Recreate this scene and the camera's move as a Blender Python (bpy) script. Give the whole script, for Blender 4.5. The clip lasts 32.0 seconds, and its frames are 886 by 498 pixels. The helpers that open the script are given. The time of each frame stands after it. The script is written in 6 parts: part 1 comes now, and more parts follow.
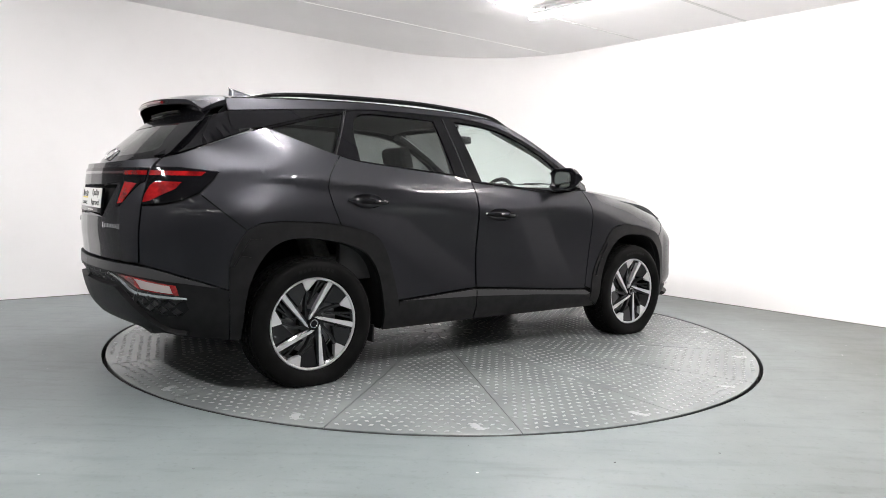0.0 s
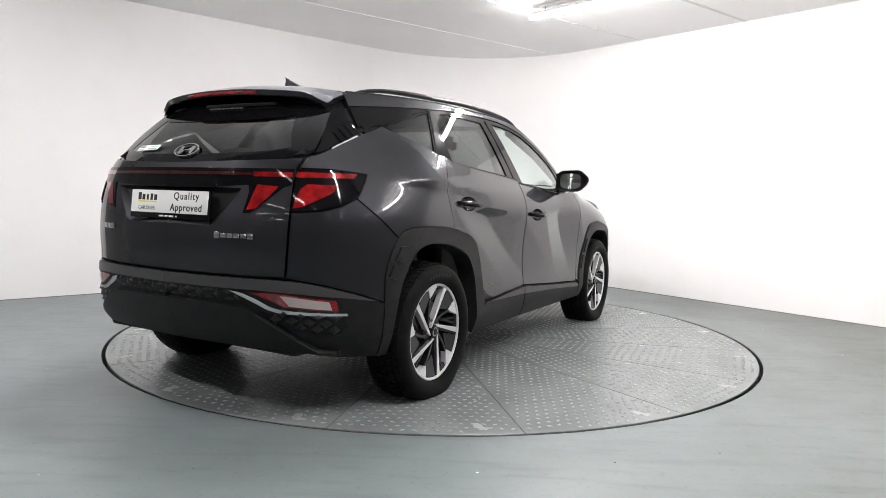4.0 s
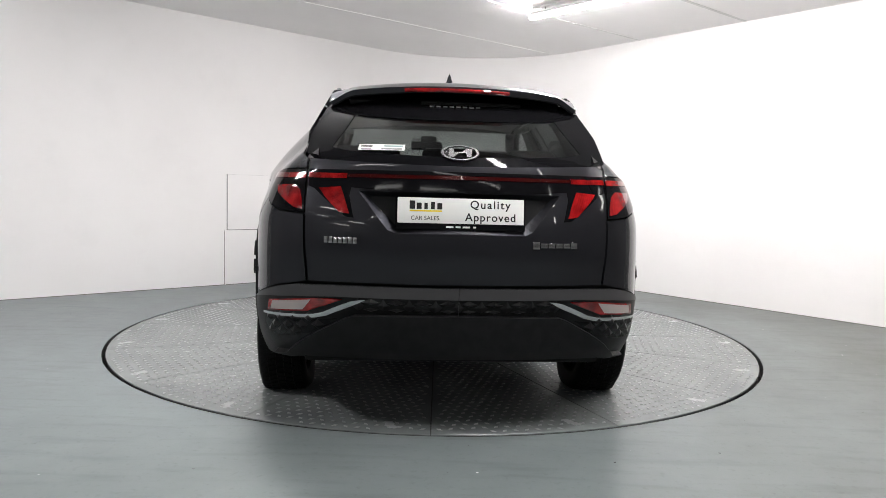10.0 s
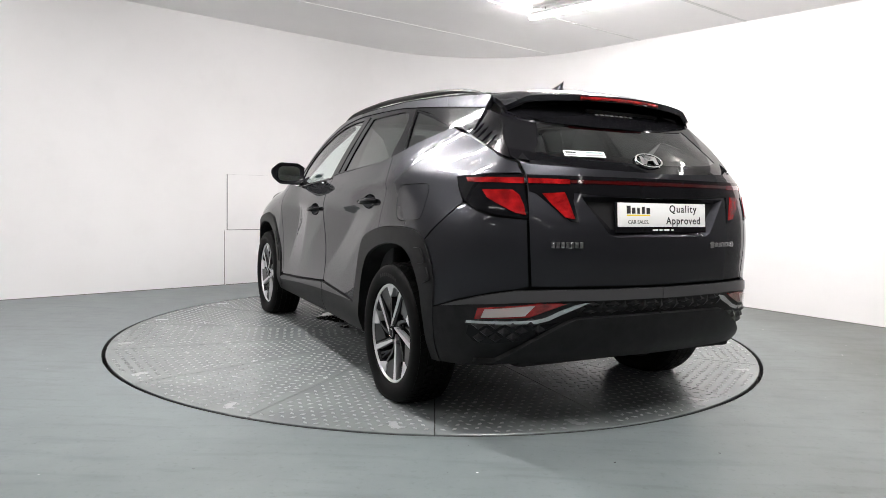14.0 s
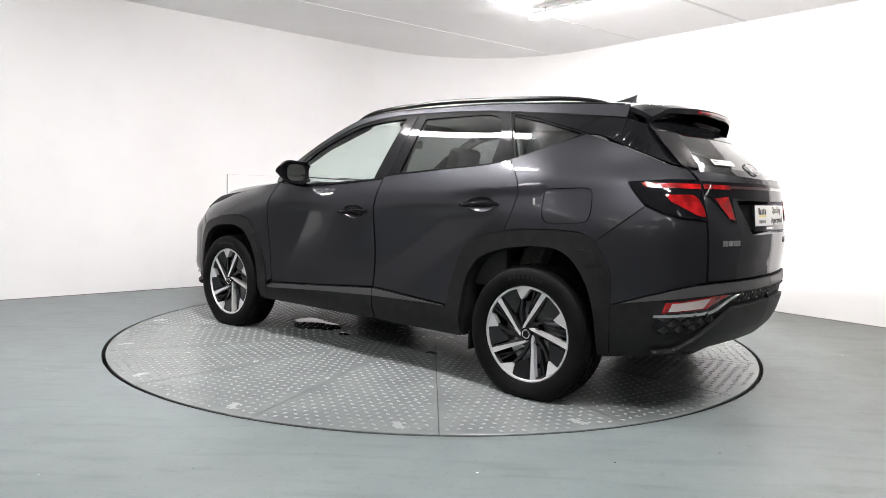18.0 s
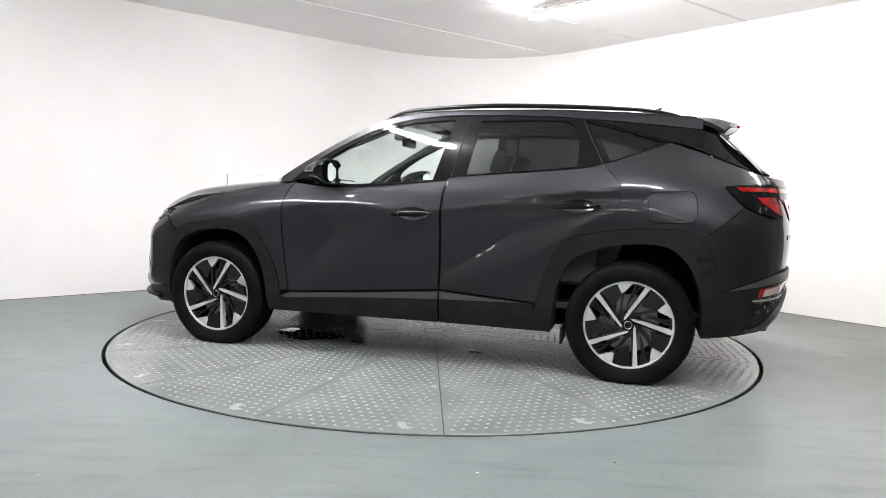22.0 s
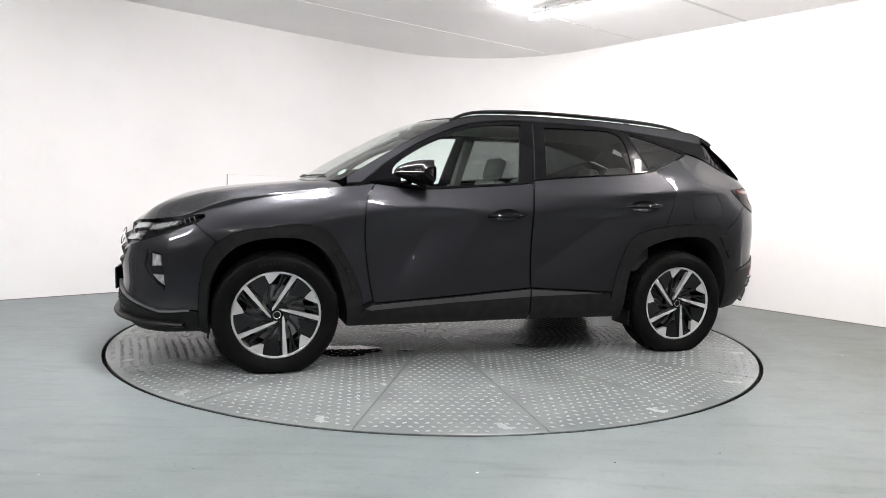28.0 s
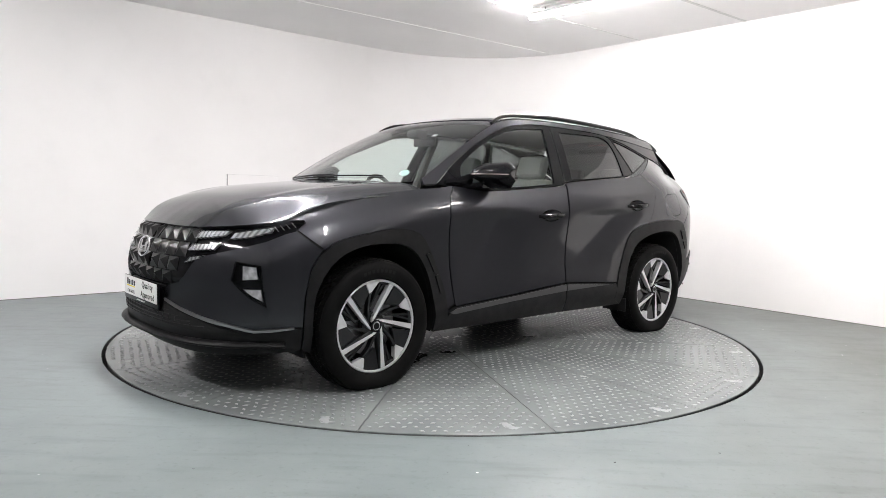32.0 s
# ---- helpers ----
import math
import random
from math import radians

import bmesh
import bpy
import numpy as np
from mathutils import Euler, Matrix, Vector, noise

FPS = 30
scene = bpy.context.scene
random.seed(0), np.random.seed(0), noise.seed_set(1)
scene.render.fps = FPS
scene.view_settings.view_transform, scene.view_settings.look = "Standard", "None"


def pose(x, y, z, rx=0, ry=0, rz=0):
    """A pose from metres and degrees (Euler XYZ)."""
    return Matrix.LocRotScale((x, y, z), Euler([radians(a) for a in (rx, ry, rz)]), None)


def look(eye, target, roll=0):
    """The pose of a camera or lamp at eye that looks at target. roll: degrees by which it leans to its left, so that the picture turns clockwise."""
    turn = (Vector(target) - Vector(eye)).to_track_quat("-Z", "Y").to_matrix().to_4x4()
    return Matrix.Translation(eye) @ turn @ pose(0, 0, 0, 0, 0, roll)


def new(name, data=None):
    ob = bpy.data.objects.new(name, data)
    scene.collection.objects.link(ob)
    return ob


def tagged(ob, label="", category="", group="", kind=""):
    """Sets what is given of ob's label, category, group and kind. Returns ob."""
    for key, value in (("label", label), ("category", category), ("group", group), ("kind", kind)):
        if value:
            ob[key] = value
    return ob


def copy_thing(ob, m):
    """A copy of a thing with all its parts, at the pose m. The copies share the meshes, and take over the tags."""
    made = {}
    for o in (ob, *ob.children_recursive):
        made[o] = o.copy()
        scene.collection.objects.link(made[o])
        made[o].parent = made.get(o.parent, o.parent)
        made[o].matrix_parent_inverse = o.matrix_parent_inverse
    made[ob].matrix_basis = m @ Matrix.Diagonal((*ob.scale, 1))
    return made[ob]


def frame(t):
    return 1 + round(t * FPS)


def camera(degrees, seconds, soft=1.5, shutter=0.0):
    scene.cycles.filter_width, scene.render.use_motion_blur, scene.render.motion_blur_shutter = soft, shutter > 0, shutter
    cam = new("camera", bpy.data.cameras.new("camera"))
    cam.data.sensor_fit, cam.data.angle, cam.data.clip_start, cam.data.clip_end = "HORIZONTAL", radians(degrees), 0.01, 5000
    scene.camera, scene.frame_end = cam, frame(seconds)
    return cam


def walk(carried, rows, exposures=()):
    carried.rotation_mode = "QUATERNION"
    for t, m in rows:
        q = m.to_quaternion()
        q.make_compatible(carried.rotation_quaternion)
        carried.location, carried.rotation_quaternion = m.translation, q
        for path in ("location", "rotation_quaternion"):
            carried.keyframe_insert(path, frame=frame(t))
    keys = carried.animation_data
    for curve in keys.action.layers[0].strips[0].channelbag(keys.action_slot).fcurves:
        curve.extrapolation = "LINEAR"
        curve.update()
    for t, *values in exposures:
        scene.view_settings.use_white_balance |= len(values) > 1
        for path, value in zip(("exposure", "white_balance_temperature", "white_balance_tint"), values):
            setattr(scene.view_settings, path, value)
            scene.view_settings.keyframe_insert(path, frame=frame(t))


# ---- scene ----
# ---- camera: stands still on a stand before the turntable ----
SECONDS = 32.0
cam = camera(65.76, SECONDS, soft=0.7)
EYE = (0.0, -5.143, 1.043)
YAW, PITCH, ROLL = 0.526, -4.662, 1.504
AIM = (EYE[0] + 5 * math.sin(radians(YAW)), EYE[1] + 5 * math.cos(radians(YAW)), EYE[2] + 5 * math.tan(radians(PITCH)))
walk(cam, [(0.0, look(EYE, AIM, ROLL)), (SECONDS, look(EYE, AIM, ROLL))], exposures=[(0.0, 0.12, 6500, 10), (3.0, 0.04, 6500, 10), (6.0, -0.08, 6500, 10), (11.0, -0.17, 6500, 10), (14.0, -0.08, 6500, 10), (17.0, 0.1, 6500, 10), (24.0, 0.18, 6500, 10), (28.0, 0.14, 6500, 10), (SECONDS, 0.05, 6500, 10)])


def turn_at(t):
    """The turntable's angle in degrees at t seconds."""
    return 36.40 + 5.7486 * t + math.degrees(0.0279e-3) * (t - 16) ** 2


# ---- light: a closed garage, so hardly any sky; the tubes below give the light ----
world = bpy.data.worlds.new("world")
scene.world = world
world.use_nodes = True
world.node_tree.nodes["Background"].inputs[0].default_value = (0.5, 0.5, 0.52, 1)
world.node_tree.nodes["Background"].inputs[1].default_value = 0.02
TUBE_GLOW = 205.0

# ---- the car's surfaces, in car space: x forward, y to its left, z up, metres ----
def spline(pts, v):
    """A smooth curve through (key, value) pairs, sorted by key, without overshoot."""
    n = len(pts)
    if v <= pts[0][0]:
        return pts[0][1]
    if v >= pts[-1][0]:
        return pts[-1][1]
    i = 0
    while v > pts[i + 1][0]:
        i += 1
    (x0, y0), (x1, y1) = pts[i], pts[i + 1]
    h = x1 - x0
    s = (y1 - y0) / h

    def slope(j):
        if j == 0 or j == n - 1:
            k = 0 if j == 0 else n - 2
            return (pts[k + 1][1] - pts[k][1]) / (pts[k + 1][0] - pts[k][0])
        a = (pts[j][1] - pts[j - 1][1]) / (pts[j][0] - pts[j - 1][0])
        b = (pts[j + 1][1] - pts[j][1]) / (pts[j + 1][0] - pts[j][0])
        return 0.0 if a * b <= 0 else 2 * a * b / (a + b)

    m0, m1 = slope(i), slope(i + 1)
    t = (v - x0) / h
    return (y0 * (2 * t**3 - 3 * t**2 + 1) + h * m0 * (t**3 - 2 * t**2 + t)
            + y1 * (3 * t**2 - 2 * t**3) + h * m1 * (t**3 - t**2))


def ramp(a, b, v):
    t = min(1.0, max(0.0, (v - a) / (b - a)))
    return t * t * (3 - 2 * t)


# plan outline of the lower body, front centre to rear centre, left side
OUTLINE = [(2.25, 0.0), (2.235, 0.25), (2.18, 0.48), (2.06, 0.68), (1.88, 0.825), (1.66, 0.9), (1.4, 0.925), (1.0, 0.928),
           (0.5, 0.922), (0.0, 0.922), (-0.5, 0.922), (-1.0, 0.928), (-1.34, 0.932), (-1.65, 0.922), (-1.85, 0.888),
           (-2.02, 0.805), (-2.135, 0.67), (-2.205, 0.48), (-2.245, 0.25), (-2.26, 0.0)]


def catmull(pts, n):
    out = []
    for i in range(len(pts) - 1):
        p0, p1, p2, p3 = pts[max(i - 1, 0)], pts[i], pts[i + 1], pts[min(i + 2, len(pts) - 1)]
        for k in range(n):
            t = k / n
            out.append(tuple(0.5 * (2 * b + (c - a) * t + (2 * a - 5 * b + 4 * c - d) * t * t + (3 * b - a - 3 * c + d) * t**3)
                             for a, b, c, d in zip(p0, p1, p2, p3)))
    out.append(tuple(pts[-1]))
    return out


def unrolled():
    pts = catmull(OUTLINE, 12)
    mid = min(range(len(pts)), key=lambda i: abs(pts[i][0]))
    run = [0.0]
    for a, b in zip(pts, pts[1:]):
        run.append(run[-1] + math.hypot(a[0] - b[0], a[1] - b[1]))
    zero = run[mid] + pts[mid][0] * 1.0
    us = [zero - r for r in run]
    return us, [q[0] for q in pts], [q[1] for q in pts]


UU, UX, UY = unrolled()
U_REV = (UU[::-1], UX[::-1], UY[::-1])
U_FRONT, U_REAR = UU[0], UU[-1]


def base(u):
    """Point and outward normal of the plan outline at the unrolled length u."""
    x, y = np.interp(u, U_REV[0], U_REV[1]), np.interp(u, U_REV[0], U_REV[2])
    e = 0.04
    ax, ay = np.interp(u + e, U_REV[0], U_REV[1]), np.interp(u + e, U_REV[0], U_REV[2])
    bx, by = np.interp(u - e, U_REV[0], U_REV[1]), np.interp(u - e, U_REV[0], U_REV[2])
    tx, ty = ax - bx, ay - by
    if u + e > U_FRONT or u - e < U_REAR:
        tx, ty = 0.0, -1.0 if u > 0 else 1.0
        return x, y, (1.0 if u > 0 else -1.0), 0.0
    n = math.hypot(tx, ty)
    return x, y, -ty / n, tx / n


def u_of(x, front):
    """The unrolled length at which the outline passes x."""
    return float(np.interp(x, U_REV[1], U_REV[0]))


def u_y(y, front):
    """The unrolled length at which the front or the rear of the outline passes y."""
    us, ys = (UU, UY) if front else (UU[::-1], UY[::-1])
    n = len(us) // 2
    return float(np.interp(y, ys[:n // 2 + 20], us[:n // 2 + 20]))


# inward steps of the lower body by height, at stations round it
STATIONS = [
    (U_FRONT, [(.16, .16), (.22, .05), (.28, .01), (.36, .0), (.48, .015), (.6, .01), (.7, .03), (.78, .07), (.83, .11), (.9, .22)]),
    (2.55, [(.16, .16), (.22, .05), (.28, .01), (.36, .0), (.48, .015), (.6, .01), (.7, .03), (.78, .07), (.84, .11), (.9, .2)]),
    (2.1, [(.16, .14), (.22, .05), (.3, .01), (.4, .0), (.55, .005), (.68, .012), (.76, .035), (.83, .075), (.88, .12), (.95, .22)]),
    (1.75, [(.16, .12), (.24, .04), (.35, .0), (.6, .0), (.75, .005), (.83, .028), (.875, .058), (.915, .096), (.98, .19)]),
    (1.34, [(.2, .06), (.35, .01), (.5, .0), (.78, .0), (.86, .008), (.91, .028), (.955, .058), (.995, .096), (1.06, .2)]),
    (.9, [(.2, .08), (.27, .03), (.36, .004), (.44, .01), (.6, .012), (.8, .008), (.9, .006), (.97, .02), (1.03, .05), (1.1, .085)]),
    (.4, [(.2, .08), (.27, .03), (.36, .004), (.40, .004), (.48, .007), (.6, .010), (.8, .006), (.91, .0), (.96, .014), (1.03, .04), (1.1, .075)]),
    (0, [(.2, .08), (.27, .03), (.36, .004), (.40, .004), (.49, .007), (.6, .010), (.8, .006), (.93, .0), (.98, .012), (1.04, .032), (1.12, .07)]),
    (-.6, [(.2, .08), (.27, .03), (.36, .004), (.40, .004), (.48, .007), (.6, .010), (.8, .005), (.95, .0), (1.03, .008), (1.08, .024), (1.18, .07)]),
    (-1.1, [(.2, .08), (.27, .04), (.36, .01), (.5, .006), (.8, .004), (.95, .0), (1.06, .006), (1.11, .024), (1.2, .072), (1.3, .14)]),
    (-1.4, [(.2, .06), (.3, .03), (.5, .0), (.84, .0), (.95, .0), (1.08, .008), (1.13, .03), (1.22, .095), (1.3, .168), (1.4, .262), (1.5, .33)]),
    (-1.8, [(.2, .12), (.3, .05), (.4, .015), (.55, .0), (.7, .0), (.9, .006), (.96, .018), (1.03, .040), (1.085, .062), (1.12, .088), (1.15, .118), (1.18, .148), (1.23, .195), (1.31, .245), (1.4, .30), (1.5, .36)]),
    (-2.12, [(.2, .2), (.3, .1), (.4, .03), (.52, .004), (.6, .0), (.65, .004), (.8, .0), (.95, .010), (1.05, .038), (1.12, .064), (1.17, .102), (1.23, .17), (1.31, .24), (1.4, .31), (1.5, .40)]),
    (-2.5, [(.2, .24), (.3, .15), (.4, .06), (.5, .03), (.56, .02), (.6, .0), (.645, .0), (.66, .006), (.8, -.004), (.9, .002), (1.0, .018), (1.1, .032), (1.16, .045), (1.25, .12)]),
    (U_REAR, [(.2, .24), (.3, .15), (.4, .06), (.5, .03), (.56, .02), (.6, .0), (.645, .0), (.66, .006), (.8, -.004), (.9, .0), (1.0, .018), (1.1, .027), (1.16, .04), (1.25, .11)]),
]
STATIONS = sorted(STATIONS, key=lambda s: s[0])


def band_top(u):
    return spline([(-1.97, 1.125), (-1.81, 1.12), (-1.53, 1.104), (-1.33, 1.09), (-1.09, 1.07), (-0.7, 1.035)], u)


def inward(u, z):
    i, last = 0, len(STATIONS) - 1
    while i < last - 1 and u > STATIONS[i + 1][0]:
        i += 1
    ua, ub = STATIONS[i][0], STATIONS[i + 1][0]
    h = ub - ua
    t = min(1.0, max(0.0, (u - ua) / h))
    a, b = spline(STATIONS[i][1], z), spline(STATIONS[i + 1][1], z)
    s0 = (b - spline(STATIONS[i - 1][1], z)) / (ub - STATIONS[i - 1][0]) if i else 0.0
    s1 = (spline(STATIONS[i + 2][1], z) - a) / (STATIONS[i + 2][0] - ua) if i + 2 <= last else 0.0
    d = (a * (2 * t**3 - 3 * t**2 + 1) + h * s0 * (t**3 - 2 * t**2 + t) + b * (3 * t**2 - 2 * t**3) + h * s1 * (t**3 - t**2))
    # folded facets: a slanting valley on each door, between an undercut above and a flared plane below
    if -1.5 < u < 0.35:
        s = u - (-0.80 - 1.43 * (z - 0.93))
        d += 0.030 * max(0.0, 1 - (s / 0.50 if s > 0 else -s / 0.34)) * ramp(0.40, 0.82, z) * ramp(0.97, 0.91, z) * ramp(.35, -.05, u)
    if -.2 < u < 1.3:
        s = u - (0.41 - 0.58 * (z - 0.916))
        d += 0.034 * max(0.0, 1 - (s / 0.42 if s > 0 else -s / 0.30)) * ramp(0.40, 0.82, z) * ramp(0.96, 0.895, z)
    # upright fold in the front bumper beside the main lamp
    if 1.75 < u < 2.3:
        d -= 0.028 * max(0.0, 1 - abs(u - 1.925) / (0.20 if u > 1.925 else 0.15)) * ramp(0.33, 0.42, z) * ramp(0.84, 0.70, z)
    # undercut band along the rear shoulder, from the tail lamp on to the rear door
    if -1.97 < u < -0.7:
        top = band_top(u)
        low = top - 0.032
        g = (top - z) / 0.032 if z > low else ramp(low - 0.15, low, z)
        d += 0.011 * max(0.0, g) * ramp(-0.72, -1.0, u) * ramp(-1.97, -1.85, u)
    return d


def tub(u, z):
    x, y, nx, ny = base(u)
    d = inward(u, z)
    return (x - nx * d, y - ny * d, z)


# greenhouse
EDGE_Z = [(-1.95, 1.49), (-1.8, 1.502), (-1.47, 1.528), (-1.1, 1.547), (-.75, 1.559), (-.3, 1.56), (0, 1.549), (.2, 1.515), (.35, 1.455),
          (.53, 1.362), (.72, 1.255), (.97, 1.1), (1.1, 1.02)]


def glass_y(x, z):
    """Half the cabin's width at the side glass."""
    w = 0.868 - 0.42 * (z - 1.08) - 0.22 * (z - 1.08) ** 2
    w -= 0.085 * max(0.0, (x - 0.1) / 0.8) ** 2
    w -= 0.07 * max(0.0, (-0.75 - x) / 0.9) ** 2
    return w


def edge_z(x):
    return spline(EDGE_Z, x)


def edge_y(x):
    return glass_y(x, edge_z(x))


def top_z(x, y):
    """Roof and windscreen: one sheet, bowed forward in plan and crowned."""
    e = edge_y(min(max(x, -1.9), 0.9))
    q = 1 - min(1.3, (y / e) ** 2)
    front = ramp(-0.3, 0.5, x)
    return edge_z(x - 0.16 * q * front - 0.0) + (0.055 * (1 - front) + 0.012 * front) * q


HOOD_C = [(1.0, 1.115), (1.3, 1.088), (1.6, 1.056), (1.8, 1.018), (1.95, .972), (2.05, .925), (2.12, .878), (2.17, .842), (2.24, .79)]


def hood_edge(x):
    return spline([(0.8, .835), (1.2, .83), (1.6, .81), (1.8, .785), (1.9, .768), (2.0, .70), (2.08, .56)], x)


# the hood's front edge in plan and its height there, by half width
HOOD_TIP = [tub(u, z) for u, z in ((1.905, .872), (2.02, .858), (2.19, .842), (2.40, .833), (2.55, .831), (2.73, .831), (U_FRONT, .833))][::-1]


def tip_x(y):
    return spline([(q[1], q[0]) for q in HOOD_TIP], abs(y))


def hood_z(x, y):
    edge = tip_x(y)
    fix = spline([(q[1], q[2]) for q in HOOD_TIP], abs(y)) + .004 - hood_free(edge, y)
    return hood_free(x, y) + fix * ramp(.30, 0.0, edge - x)


def hood_free(x, y):
    e = hood_edge(x)
    q = min(1.2, abs(y) / e)
    ridge = 0.012 * ramp(0.62, 0.75, q) * ramp(0.95, 0.85, q) * ramp(2.1, 1.7, x)
    return spline(HOOD_C, x + 0.10 * q * q) - (0.07 - 0.03 * ramp(1.75, 2.0, x)) * q ** 4 + ridge


def back_x(y, z):
    """The tailgate's glass."""
    return -2.178 + spline([(1.1, -.01), (1.17, .02), (1.25, .09), (1.33, .175), (1.42, .28), (1.52, .40)], z) + 0.115 * (abs(y) / 0.62) ** 2.2
# ---- materials ----
def material(name, color, rough=0.5, metal=0.0, coat=0.0, spec=0.5, transmission=0.0, ior=1.45, emit=0.0, emit_color=None):
    m = bpy.data.materials.new(name)
    m.use_nodes = True
    b = m.node_tree.nodes["Principled BSDF"]
    b.inputs["Base Color"].default_value = (*color, 1)
    b.inputs["Roughness"].default_value = rough
    b.inputs["Metallic"].default_value = metal
    b.inputs["Coat Weight"].default_value = coat
    b.inputs["Coat Roughness"].default_value = 0.03
    b.inputs["Specular IOR Level"].default_value = spec
    b.inputs["Transmission Weight"].default_value = transmission
    b.inputs["IOR"].default_value = ior
    if emit:
        b.inputs["Emission Color"].default_value = (*(emit_color or color), 1)
        b.inputs["Emission Strength"].default_value = emit
    return m


def noisy(m, color_a, color_b, scale, detail=6.0, rough=None, bump=0.0, bump_scale=None, space="Object", second=None, contrast=(0.35, 0.65)):
    """Two-scale variation of colour, roughness and relief."""
    t = m.node_tree
    b = t.nodes["Principled BSDF"]
    co = t.nodes.new("ShaderNodeTexCoord")

    def tex(s, d):
        n = t.nodes.new("ShaderNodeTexNoise")
        n.inputs["Scale"].default_value, n.inputs["Detail"].default_value = s, d
        t.links.new(co.outputs[space], n.inputs["Vector"])
        return n.outputs["Fac"]

    a = tex(scale, detail)
    r = t.nodes.new("ShaderNodeValToRGB")
    r.color_ramp.elements[0].position, r.color_ramp.elements[1].position = contrast
    r.color_ramp.elements[0].color, r.color_ramp.elements[1].color = (*color_a, 1), (*color_b, 1)
    t.links.new(a, r.inputs[0])
    out = r.outputs[0]
    if second:
        s2, amount, col = second
        n2 = tex(s2, 8.0)
        r2 = t.nodes.new("ShaderNodeValToRGB")
        r2.color_ramp.elements[0].position, r2.color_ramp.elements[1].position = 0.55, 0.75
        r2.color_ramp.elements[0].color, r2.color_ramp.elements[1].color = (0, 0, 0, 1), (amount,) * 3 + (1,)
        t.links.new(n2, r2.inputs[0])
        mix = t.nodes.new("ShaderNodeMix")
        mix.data_type = "RGBA"
        t.links.new(r2.outputs[0], mix.inputs[0])
        t.links.new(out, mix.inputs[6])
        mix.inputs[7].default_value = (*col, 1)
        out = mix.outputs[2]
    t.links.new(out, b.inputs["Base Color"])
    if rough:
        mr = t.nodes.new("ShaderNodeMapRange")
        mr.inputs["To Min"].default_value, mr.inputs["To Max"].default_value = rough
        t.links.new(tex(scale * 2.7, 5.0), mr.inputs[0])
        t.links.new(mr.outputs[0], b.inputs["Roughness"])
    if bump:
        bp = t.nodes.new("ShaderNodeBump")
        bp.inputs["Strength"].default_value, bp.inputs["Distance"].default_value = bump, 0.002
        t.links.new(tex(bump_scale or scale * 10, 4.0), bp.inputs["Height"])
        t.links.new(bp.outputs[0], b.inputs["Normal"])
    return m


WALL = noisy(material("white_wall_paint", (0.8, 0.79, 0.785), 0.55), (0.865, 0.852, 0.847), (0.90, 0.89, 0.885), 0.9, bump=0.25, bump_scale=14.0, second=(3.0, 0.12, (0.70, 0.69, 0.68)))
CEILING = noisy(material("ceiling_board", (0.55, 0.55, 0.55), 0.42), (0.87, 0.864, 0.858), (0.90, 0.892, 0.887), 1.2, bump=0.1, bump_scale=30)
JOINT = material("ceiling_joint", (0.72, 0.72, 0.71), 0.6)
GARAGE = noisy(material("garage_wall", (0.2, 0.2, 0.2), 0.8), (0.13, 0.13, 0.135), (0.2, 0.2, 0.2), 0.8)


